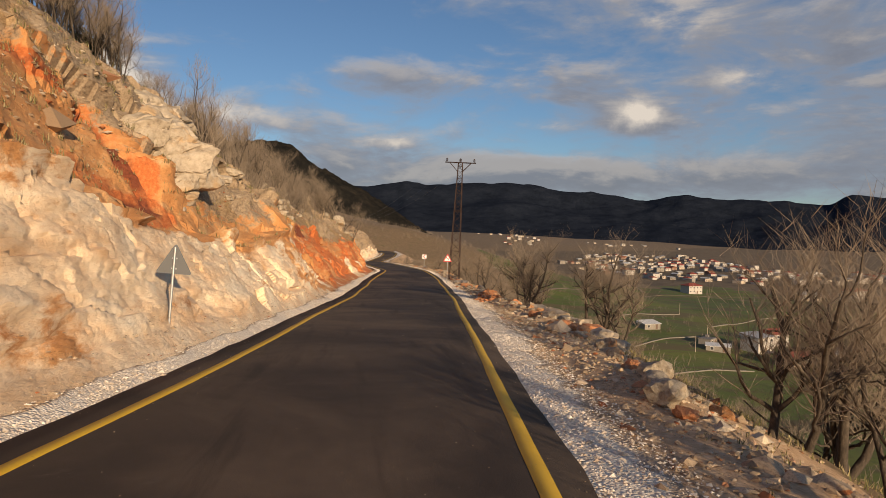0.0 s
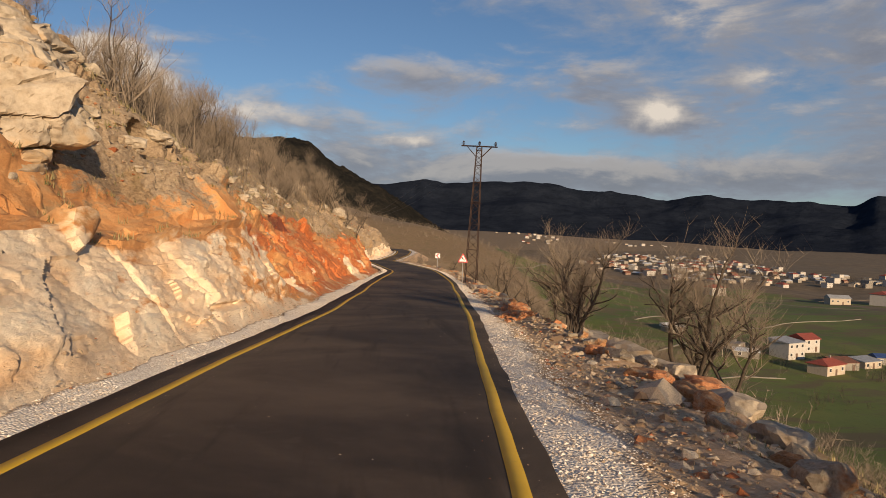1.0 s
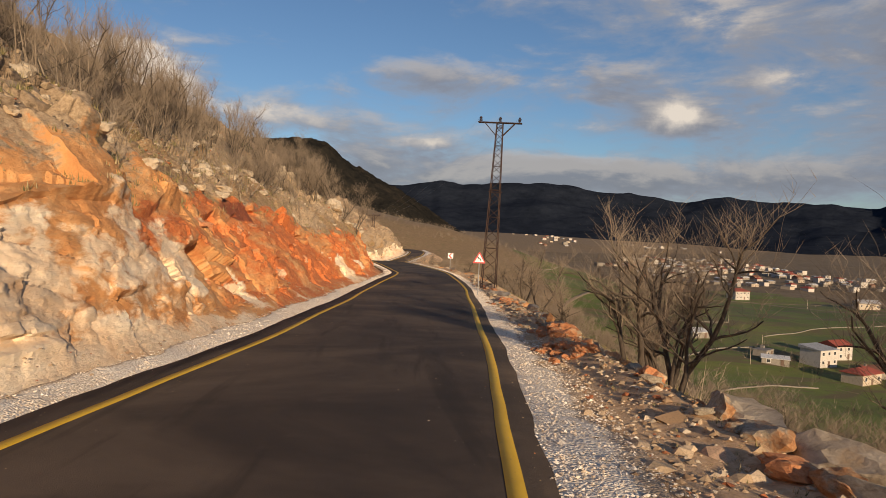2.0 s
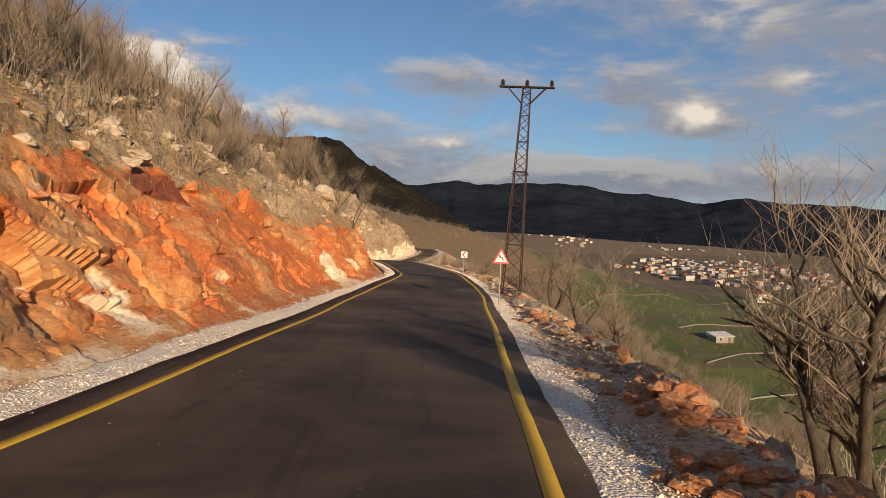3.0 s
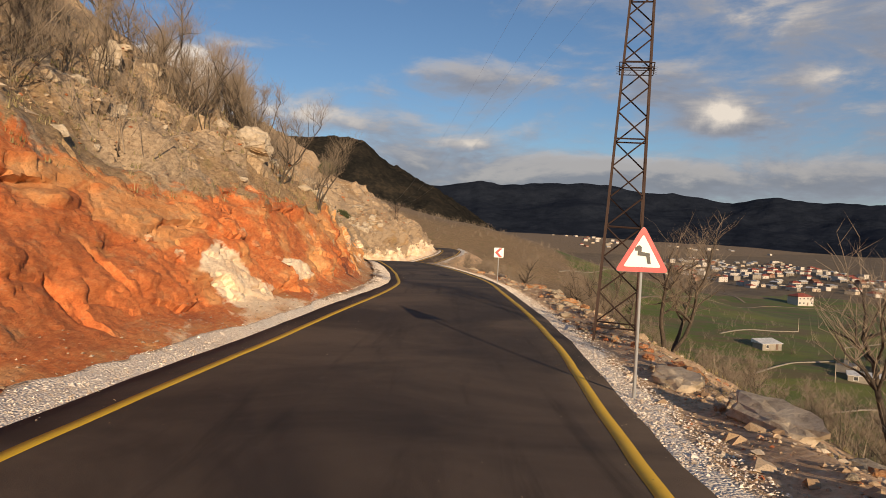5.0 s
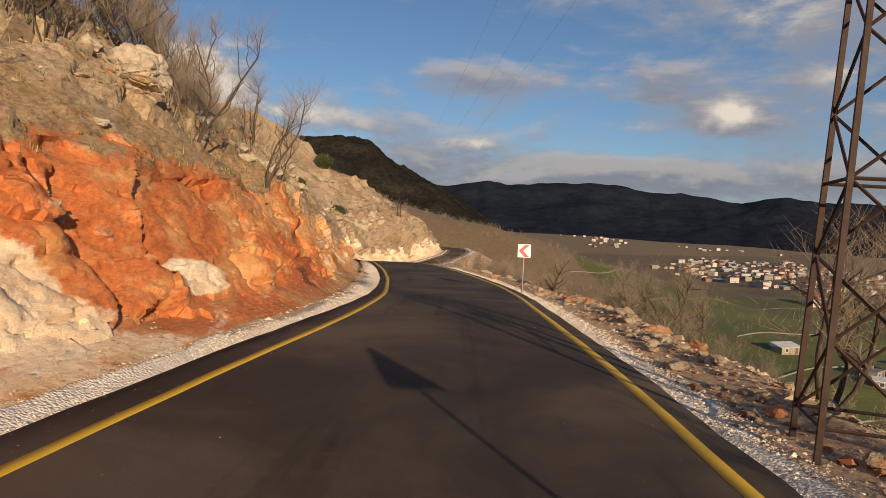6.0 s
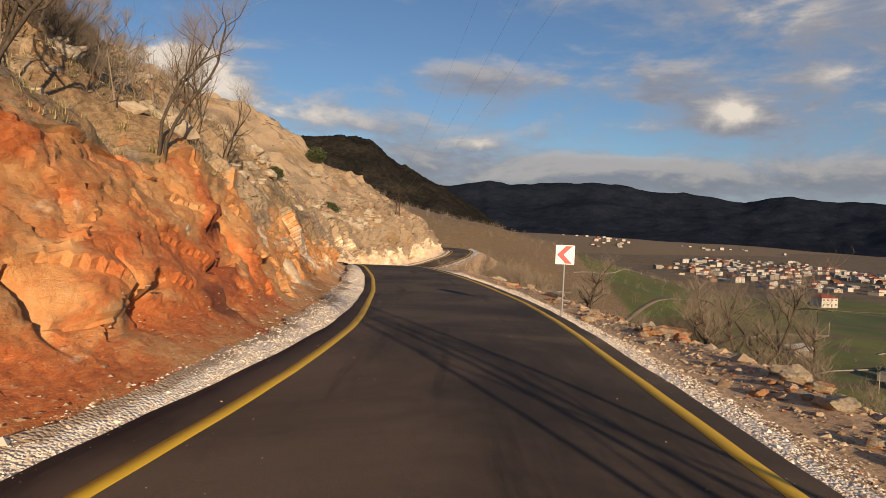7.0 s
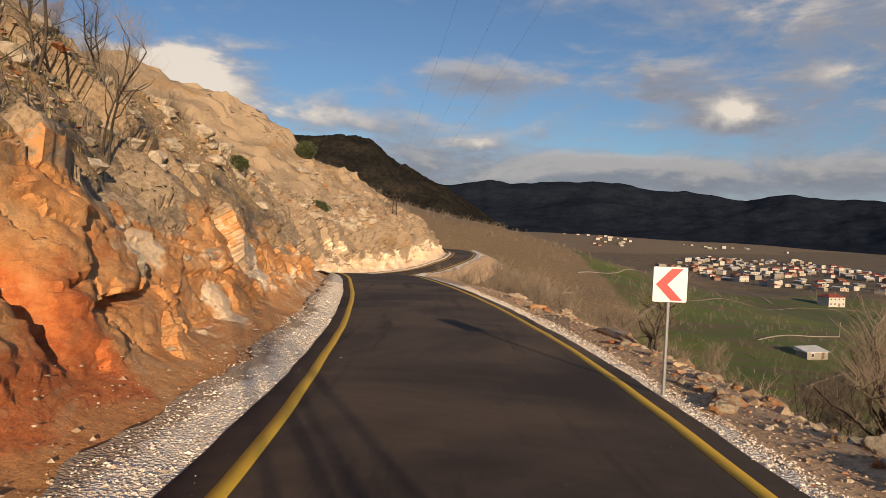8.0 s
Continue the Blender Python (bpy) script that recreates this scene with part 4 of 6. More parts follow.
def stones(n, b):
    """Loose small stones, each with its own tone."""
    p = place(n)
    r = n.add("ShaderNodeNewGeometry").outputs["Random Per Island"]
    c = n.ramp(r, [(0.0, (0.30, 0.19, 0.11)), (0.35, (0.46, 0.33, 0.205)), (0.65, (0.56, 0.42, 0.28)), (0.86, (0.66, 0.55, 0.41)), (0.93, (0.48, 0.19, 0.075)), (1.0, (0.40, 0.12, 0.045))])
    n.plug(b.inputs["Base Color"], n.mix(n.step(n.noise(p, 40.0, 3.0), 0.4, 0.75, 0.0, 0.5), c, (0.15, 0.11, 0.07, 1)))


def bark(n, b):
    p = place(n)
    t = n.noise(n.scaled(p, (1.0, 1.0, 0.35)), 14.0, 6.0, 0.7)
    c = n.ramp(t, [(0.3, (0.032, 0.024, 0.018)), (0.55, (0.085, 0.064, 0.046)), (0.78, (0.19, 0.15, 0.11))])
    n.plug(b.inputs["Base Color"], c)
    relief(n, b, t, 0.8, 0.03)


def twig(n, b):
    p = place(n)
    pick = n.add("ShaderNodeObjectInfo").outputs["Random"]
    t = n.noise(p, 1.5, 3.0)
    c = n.mix(t, (0.17, 0.13, 0.092, 1), (0.35, 0.28, 0.21, 1))
    n.plug(b.inputs["Base Color"], n.mix(n.math("MULTIPLY", pick, 0.4), c, (0.20, 0.155, 0.12, 1)))


def dry_grass(n, b):
    r = n.add("ShaderNodeNewGeometry").outputs["Random Per Island"]
    c = n.ramp(r, [(0.0, (0.10, 0.10, 0.03)), (0.4, (0.22, 0.19, 0.075)), (0.75, (0.34, 0.27, 0.13)), (1.0, (0.42, 0.34, 0.19))])
    n.plug(b.inputs["Base Color"], c)


def leaf_green(n, b):
    r = n.add("ShaderNodeNewGeometry").outputs["Random Per Island"]
    n.plug(b.inputs["Base Color"], n.mix(r, (0.03, 0.045, 0.016, 1), (0.085, 0.10, 0.035, 1)))


M_BOULDER = material("weathered_boulder", boulder_stone)
M_REDROCK = material("red_stained_rock", red_stone)
M_LIMESTONE = material("grey_limestone", limestone)
M_STONES = material("loose_stones", stones)
M_BARK = material("oak_bark", bark)
M_TWIG = material("bare_twigs", twig)
M_GRASS = material("dry_grass", dry_grass)
M_LEAF = material("evergreen_leaves", leaf_green)


def on_hill(y, u):
    """A point of the hillside by the plan's y and the profile's u."""
    i = int(np.clip(np.searchsorted(hy, y), 0, len(hy) - 1))
    j = int(np.clip(np.searchsorted(face_u, u), 0, len(face_u) - 1))
    return float(HX[i, j]), float(HY[i, j]), float(HZ[i, j])


def hill_at(y, x):
    """The hillside's height at a plan point, and the point itself."""
    i = int(np.clip(np.searchsorted(hy, y), 0, len(hy) - 1))
    j = int(np.argmin(np.abs(HX[i] - x)))
    return float(HX[i, j]), float(HY[i, j]), float(HZ[i, j])


def on_ground(x, y):
    return float(x), float(y), float(ground_height(np.array([[x]]), np.array([[y]]))[0, 0])


# ---------------------------------------------------------------- rocks
def rock_mesh(name, mat, seed, level=3, cuts=9, rough=0.10, flat=0.75, sharp=32, bedded=0.0):
    """A boulder: a ball cut by random planes, then roughened; bedded: ledges along its layers."""
    rng = np.random.default_rng(seed)
    bm = bmesh.new()
    bmesh.ops.create_icosphere(bm, subdivisions=level, radius=1.0)
    v = np.array([q.co[:] for q in bm.verts])
    for _ in range(cuts):
        nrm = rng.normal(size=3)
        nrm /= np.linalg.norm(nrm)
        d = rng.uniform(0.55, 0.85)
        over_ = np.clip(v @ nrm - d, 0, None)
        v = v - over_[:, None] * nrm * 0.93
    if bedded:
        wave_ = v[:, 2] * 3.2 + 0.9 * v[:, 0] + 0.8 * fbm(v[:, 0] * 1.5 + seed, v[:, 1] * 1.5, v[:, 2] * 1.5, 3, seed + 3)
        step_ = (wave_ - np.floor(wave_)) ** 3
        d1, d2, val, _, _ = cells(v[:, 0] * 2.2 + seed, v[:, 1] * 2.2, v[:, 2] * 2.8, seed + 9)
        v = v * (1 - bedded * step_ + 0.10 * (val - 0.5) - 0.10 * np.exp(-((d2 - d1) / 0.07) ** 2))[:, None]
    v = v * (1 + rough * fbm(v[:, 0] * 2 + seed, v[:, 1] * 2, v[:, 2] * 2, 5, seed)[:, None])
    v[:, 2] *= flat
    for q, c in zip(bm.verts, v):
        q.co = c
    me = bpy.data.meshes.new(name)
    bm.to_mesh(me)
    bm.free()
    me.materials.append(mat)
    me.polygons.foreach_set("use_smooth", np.ones(len(me.polygons), bool))
    me.set_sharp_from_angle(angle=radians(sharp))
    return me


BOULDERS = [rock_mesh("boulder", M_BOULDER, 100 + k, 3, 20, 0.20, 0.8, 20, 0.10) for k in range(6)]
RED_ROCKS = [rock_mesh("red_rock", M_REDROCK, 140 + k, 3, 20, 0.30, 0.8, 18, 0.12) for k in range(4)]
PALE_ROCKS = [rock_mesh("limestone_boulder", M_LIMESTONE, 120 + k, 3, 16, 0.2, 0.75, 20, 0.08) for k in range(5)]
CRAGS = [rock_mesh("limestone_outcrop", M_LIMESTONE, 170 + k, 6, 14, 0.16, 1.0, 30, 0.03) for k in range(4)]


def rock(meshes, k, at, size, turn, label, group=""):
    me = meshes[k % len(meshes)]
    ob = new(me.name.split(".")[0], me)
    ob.matrix_world = pose(*at, *turn) @ Matrix.Diagonal((*size, 1))
    return tagged(ob, label, "rock", group)


# outcrop with its overhang above the first stretch of cutting
for k, at, size, turn in [
        (0, (-14.3, 30.6, 1.9), (3.0, 2.6, 2.8), (8, -14, 20)), (1, (-16.0, 33.4, 3.6), (3.4, 3.6, 2.2), (5, -10, 60)), (2, (-13.4, 30.4, -0.2), (1.9, 2.6, 1.0), (0, -8, 5)),
        (1, (-17.2, 39.2, 4.2), (2.1, 2.3, 2.0), (0, 10, 140)), (0, (-16.2, 41.8, 2.4), (1.4, 1.7, 1.3), (0, 0, 210))]:
    rock(CRAGS, k, at, size, turn, "pale grey limestone crag jutting over the cutting", "limestone crags")
x, y, z = hill_at(82.5, -12.6)
rock(CRAGS, 3, (x, y, z + 0.1), (0.7, 0.7, 0.8), (0, 15, 30), "grey limestone block among bare shrubs on the slope", "limestone crags")
x, y, z = hill_at(86.5, -8.2)
rock(CRAGS, 2, (x, y, z + 0.2), (0.9, 1.1, 0.8), (0, 5, 70), "grey limestone block at the top of the red cutting", "limestone crags")

rng = np.random.default_rng(5)
# boulders on the hillside, thicker towards the far spur
for k in range(330):
    y = float(rng.choice([rng.uniform(36, 96), rng.uniform(92, 190)], p=[0.3, 0.7]))
    x, y, z = on_hill(y, rng.uniform(1.12, 2.35))
    s = float(rng.uniform(0.16, 0.5)) * (1.0 + 0.016 * max(0.0, y - 95))
    rock(PALE_ROCKS, int(rng.integers(5)), (x, y, z + 0.05 * s), (s * rng.uniform(0.8, 1.5), s * rng.uniform(0.9, 1.6), s), (0, 0, rng.uniform(0, 360)), "weathered pale boulder set in the stony hillside", "hillside boulders")
# blocks proud of the raw face
for k in range(30):
    y = float(rng.uniform(46, 118))
    x, y, z = on_hill(y, rng.uniform(0.3, 1.1))
    s = float(rng.uniform(0.22, 0.6))
    red = y < 92
    rock(RED_ROCKS if red else BOULDERS, int(rng.integers(6)), (x - 0.3 * s - 0.1, y, z - 0.1 * s), (s, s * rng.uniform(1, 1.6), s * rng.uniform(0.7, 1.1)), (0, rng.uniform(-30, 10), rng.uniform(0, 360)),
         "orange-stained block standing proud of the cutting" if red else "pale block standing proud of the cutting", "cutting blocks")


def verge_rock(meshes, k, x, y, size, turn, label, sink=0.2, group="verge rocks"):
    at = on_ground(x, y)
    rock(meshes, k, (at[0], at[1], at[2] + size[2] * (0.55 - sink)), size, (0, 0, turn), label, group)


RUST = "rust-red broken rock heaped on the verge"
rng = np.random.default_rng(6)
for x, y, rx, ry, count in [(1.95, 41.0, 0.5, 1.2, 20), (2.7, 44.6, 0.7, 2.0, 40), (3.4, 60.6, 0.6, 1.6, 26), (5.6, 93.9, 0.5, 0.7, 9), (4.9, 73.0, 0.4, 2.0, 8)]:
    for _ in range(int(count * 1.3)):
        s = float(rng.uniform(0.06, 0.21)) * (1.6 if rng.random() < 0.12 else 1.0)
        verge_rock(RED_ROCKS, int(rng.integers(4)), x + rng.normal(0, rx * 0.6), y + rng.normal(0, ry * 0.6), (s, s * rng.uniform(0.9, 1.5), s * rng.uniform(0.6, 1.0)), rng.uniform(0, 360), RUST, 0.15, "rust-red rubble")
for k, (x, y, sx, sy, sz, turn) in enumerate([(3.1, 30.4, 0.75, 1.5, 0.6, 12), (3.4, 28.2, 0.8, 1.5, 0.55, 25), (3.6, 26.4, 0.7, 1.3, 0.5, 40), (2.5, 33.4, 0.45, 0.6, 0.4, 100), (3.4, 33.0, 0.5, 0.8, 0.45, 10),
                                             (2.4, 36.6, 0.4, 0.55, 0.35, 60), (4.4, 59.2, 0.45, 0.5, 0.55, 150), (5.0, 68.5, 0.7, 1.6, 0.5, 8), (5.2, 72.0, 0.6, 1.1, 0.5, 30), (4.8, 65.2, 0.6, 1.1, 0.45, 15), (5.2, 94.6, 0.9, 1.4, 0.65, 60),
                                             (6.1, 92.6, 0.8, 1.0, 0.5, 110), (5.4, 88.9, 0.5, 0.8, 0.5, 45), (5.0, 87.0, 0.6, 0.8, 0.4, 10), (5.3, 85.6, 0.5, 0.9, 0.4, 80), (4.6, 106.2, 0.75, 2.6, 0.6, 12), (4.3, 112.6, 0.55, 0.6, 0.75, 40),
                                             (3.7, 115.5, 0.5, 0.9, 0.45, 100), (3.2, 119.5, 0.5, 0.9, 0.4, 70), (4.9, 101.0, 0.35, 0.5, 0.3, 0), (5.3, 99.0, 0.4, 0.6, 0.35, 30), (5.6, 97.0, 0.4, 0.5, 0.3, 60), (2.9, 20.5, 0.5, 0.9, 0.4, 20), (2.2, 17.2, 0.5, 0.8, 0.4, 60),
                                             (1.2, 13.0, 0.45, 0.7, 0.4, 10)]):
    verge_rock(BOULDERS, k, min(x, float(edge_r(y)) + 3.4), y, (sx * 0.42, sy * 0.5, sz * 0.48), turn, "pale sunlit boulder on the edge of the verge", 0.28)
for x, y, rx, ry, count in [(3.2, 28.8, 0.6, 2.4, 34), (5.2, 94.4, 0.7, 1.6, 30), (5.2, 87.6, 0.5, 2.2, 26), (4.6, 68.0, 0.5, 3.0, 26), (4.4, 106.0, 0.5, 3.4, 24), (4.6, 100.0, 0.6, 2.4, 22), (2.6, 36.0, 0.6, 2.4, 18), (1.0, 13.0, 0.7, 4.0, 24), (3.1, 50.5, 0.7, 3.6, 40), (3.4, 57.0, 0.6, 2.6, 26), (4.6, 79.0, 0.6, 3.0, 34), (4.9, 83.0, 0.6, 2.0, 20)]:
    for _ in range(int(count * 0.72)):
        s = float(rng.uniform(0.05, 0.17)) * (1.6 if rng.random() < 0.10 else 1.0)
        verge_rock(BOULDERS, int(rng.integers(6)), x + rng.normal(0, rx * 0.7), y + rng.normal(0, ry * 0.7), (s, s * rng.uniform(0.9, 1.5), s * rng.uniform(0.6, 1.0)), rng.uniform(0, 360),
                   "pale broken stone in the rubble along the verge", 0.15, "pale rubble")


SLAB = "long pale rock slab tilted on the rim of the verge"
for k, x, y, size, turn in [(0, 3.05, 34.3, (0.55, 1.15, 0.50), 6), (3, 3.35, 32.0, (0.62, 1.35, 0.52), 14), (1, 3.55, 29.6, (0.60, 1.30, 0.46), 10), (4, 3.3, 26.2, (0.55, 1.0, 0.5), 22), (2, 2.9, 23.6, (0.5, 0.9, 0.5), 12), (5, 4.45, 66.8, (0.5, 1.2, 0.42), 8), (0, 4.35, 70.4, (0.45, 0.8, 0.4), 20)]:
    verge_rock(PALE_ROCKS, k, x, y, size, turn, SLAB, 0.30)
verge_rock(RED_ROCKS, 1, 3.5, 27.8, (0.5, 1.0, 0.42), 16, "orange-stained rock slab on the rim of the verge", 0.28)

LIP = "pale weathered rock in the broken rim of the verge"
y = 10.5
while y < 62.0:
    y += float(rng.uniform(0.7, 1.7))
    lip_at = float(edge_r(y)) + float(np.interp(y, [0, 12, 25, 32, 45, 60], [2.3, 2.5, 3.9, 3.5, 2.7, 2.7])) + rng.normal(-0.15, 0.22)
    s = float(rng.uniform(0.22, 0.48))
    verge_rock(BOULDERS if rng.random() < 0.75 else RED_ROCKS, int(rng.integers(6)), lip_at, y, (s * rng.uniform(0.7, 1.0), s * rng.uniform(1.2, 2.0), s * rng.uniform(0.7, 1.05)), rng.normal(0, 18), LIP, 0.25)


def scatter_stones(name, points, sizes, label, seed, chip=False, whole=False):
    """Many small loose stones as one mesh; chip: the simpler form for the smallest; whole: closed all round, for steep ground."""
    rng = np.random.default_rng(seed)
    if chip or whole:
        form = np.array([(1, 0, 0.1), (0.1, 0.9, -0.1), (-0.9, 0.2, 0.15), (-0.1, -0.95, 0), (0.15, 0.1, 0.75), (0, 0, -0.6)], float)
        tri = np.array([(0, 1, 4), (1, 2, 4), (2, 3, 4), (3, 0, 4), (1, 0, 5), (2, 1, 5), (3, 2, 5), (0, 3, 5)])[: 8 if whole else 4]
    else:
        form = np.array([(1, 0, 0.1), (0.45, 0.9, -0.1), (-0.55, 0.85, 0.15), (-1, -0.05, -0.05), (-0.4, -0.9, 0.1), (0.6, -0.8, -0.05), (0.35, 0.15, 0.75), (-0.4, -0.1, 0.7)], float)
        tri = np.array([(0, 1, 6), (1, 2, 6), (2, 7, 6), (2, 3, 7), (3, 4, 7), (4, 6, 7), (4, 5, 6), (5, 0, 6)])
    k, m = len(points), len(form)
    form = form[None] * rng.uniform(0.7, 1.25, (k, m, 1)) + rng.normal(0, 0.12, (k, m, 3))
    a = rng.uniform(0, 6.28, k)
    c, s = np.cos(a)[:, None], np.sin(a)[:, None]
    x, y = form[:, :, 0] * c - form[:, :, 1] * s, form[:, :, 0] * s + form[:, :, 1] * c
    v = np.stack([x, y, form[:, :, 2] * 0.7], -1) * np.asarray(sizes)[:, None, None] + np.asarray(points)[:, None]
    f = tri[None] + m * np.arange(k)[:, None, None]
    ob = mesh_object(name, v.reshape(-1, 3), f.reshape(-1, 3), M_STONES, None, False)
    return tagged(ob, label, "stones", kind="stuff")


rng = np.random.default_rng(9)
k = 20000
y = rng.uniform(2, 125, k)
n = np.abs(rng.normal(0, 1, k)) * 1.7 + 0.4 * gravel_r(y)
x = edge_r(y) + n
z = ground_height(x, y) + 0.005
keep = (n > 0.55 * gravel_r(y)) & (n < 7)
size = np.exp(rng.normal(-3.95, 0.62, k)) * np.interp(n, [0, 1.2, 2.6], [0.7, 1.15, 2.1])
scatter_stones("loose_stones", np.stack([x, y, z], -1)[keep], size[keep], "loose brown and white stones on the valley verge", 15)
k = 7000
y = rng.uniform(0, 135, k)
u = np.abs(rng.normal(0, 0.10, k))
idx_y, idx_u = np.clip(np.searchsorted(hy, y), 0, len(hy) - 1), np.clip(np.searchsorted(face_u, u), 0, len(face_u) - 1)
sx = HX[idx_y, idx_u] + rng.uniform(-0.1, 0.25, k)
sz = np.maximum(HZ[idx_y, idx_u], road_z(y) - 0.06) + 0.01
scatter_stones("fallen_stones", np.stack([sx, HY[idx_y, idx_u] + rng.uniform(-0.15, 0.15, k), sz], -1), np.exp(rng.normal(-3.9, 0.55, k)), "fallen stones along the foot of the cutting", 16, True)
k = 24000
y, u = rng.uniform(20, 220, k), rng.uniform(1.3, 2.7, k)
size = np.exp(rng.normal(-2.85, 0.6, k)) * np.interp(y, [90, 200], [1.0, 2.4])
idx_y, idx_u = np.clip(np.searchsorted(hy, y), 0, len(hy) - 1), np.clip(np.searchsorted(face_u, u), 0, len(face_u) - 1)
scatter_stones("hillside_stones", np.stack([HX[idx_y, idx_u], HY[idx_y, idx_u] + rng.uniform(-0.2, 0.2, k), HZ[idx_y, idx_u] - 0.25 * size], -1), size, "stony scree over the upper hillside", 17, False, True)
k = 1600
y = rng.uniform(-2, 125, k)
c = np.where(rng.random(k) < 0.5, rng.beta(1, 9, k), 1 - rng.beta(1, 7, k))
x = edge_l(y) + (edge_r(y) - edge_l(y)) * c
scatter_stones("road_grit", np.stack([x, y, road_z(y) + 0.02 * np.sin(c * math.pi) + 0.004], -1), np.exp(rng.normal(-4.75, 0.35, k)), "grit and chippings strewn on the asphalt", 18, True)


def white_stone(n, b):
    r = n.add("ShaderNodeNewGeometry").outputs["Random Per Island"]
    n.plug(b.inputs["Base Color"], n.ramp(r, [(0.0, (0.50, 0.38, 0.27)), (0.3, (0.74, 0.62, 0.49)), (0.7, (0.88, 0.78, 0.65)), (1.0, (0.93, 0.86, 0.76))]))


M_CHIPS = material("limestone_chippings", white_stone)
k = 90000
y = rng.uniform(0, 125, k) ** 1.0
side = rng.random(k) < 0.58
c = rng.beta(1.1, 1.5, k)
xr = edge_r(y) - 0.04 + c * (gravel_r(y) * 1.15 + 0.1)
xl = edge_l(y) + 0.04 - c * (gravel_l(y) + 0.35)
zr_ = verge_height(y, xr - edge_r(y)) + 0.035
zl_ = road_z(y) - 0.03 + 0.17 * c
keep = side | (y > 80) | (rng.random(k) < 0.6)
chips = scatter_stones("limestone_chippings", np.stack([np.where(side, xr, xl), y, np.where(side, zr_, zl_)], -1)[keep], np.exp(rng.normal(-4.18, 0.42, k))[keep], "white limestone chippings strewn along both shoulders", 19, True)
chips.data.materials[0] = M_CHIPS

# ---------------------------------------------------------------- bare trees and shrubs
def tubes(lines, sides):
    """One mesh from polylines with radii."""
    verts, faces = [], []
    ring = np.arange(sides) * 2 * math.pi / sides
    cs, sn = np.cos(ring), np.sin(ring)
    base = 0
    for pts, rad in lines:
        pts = np.asarray(pts)
        tang = np.gradient(pts, axis=0)
        tang /= np.linalg.norm(tang, axis=1)[:, None] + 1e-9
        ref = np.array([1.0, 0, 0]) if abs(tang[0][0]) < 0.8 else np.array([0, 1.0, 0])
        a = np.cross(tang, ref)
        a /= np.linalg.norm(a, axis=1)[:, None] + 1e-9
        b = np.cross(tang, a)
        v = pts[:, None] + np.asarray(rad)[:, None, None] * (a[:, None] * cs[None, :, None] + b[:, None] * sn[None, :, None])
        verts.append(v.reshape(-1, 3))
        k = len(pts)
        for i in range(k - 1):
            for j in range(sides):
                q = (j + 1) % sides
                faces.append((base + i * sides + j, base + i * sides + q, base + (i + 1) * sides + q, base + (i + 1) * sides + j))
        base += k * sides
    return np.concatenate(verts), faces


def grow(rng, start, way, length, radius, crook, points):
    """One crooked branch: points and radii."""
    pts, p, d = [np.array(start, float)], np.array(start, float), np.array(way, float)
    for _ in range(points - 1):
        d = d + rng.normal(0, crook, 3) + np.array([0, 0, 0.07])
        d /= np.linalg.norm(d)
        p = p + d * length / (points - 1)
        pts.append(p)
    return np.array(pts), np.linspace(radius, radius * 0.42, points)


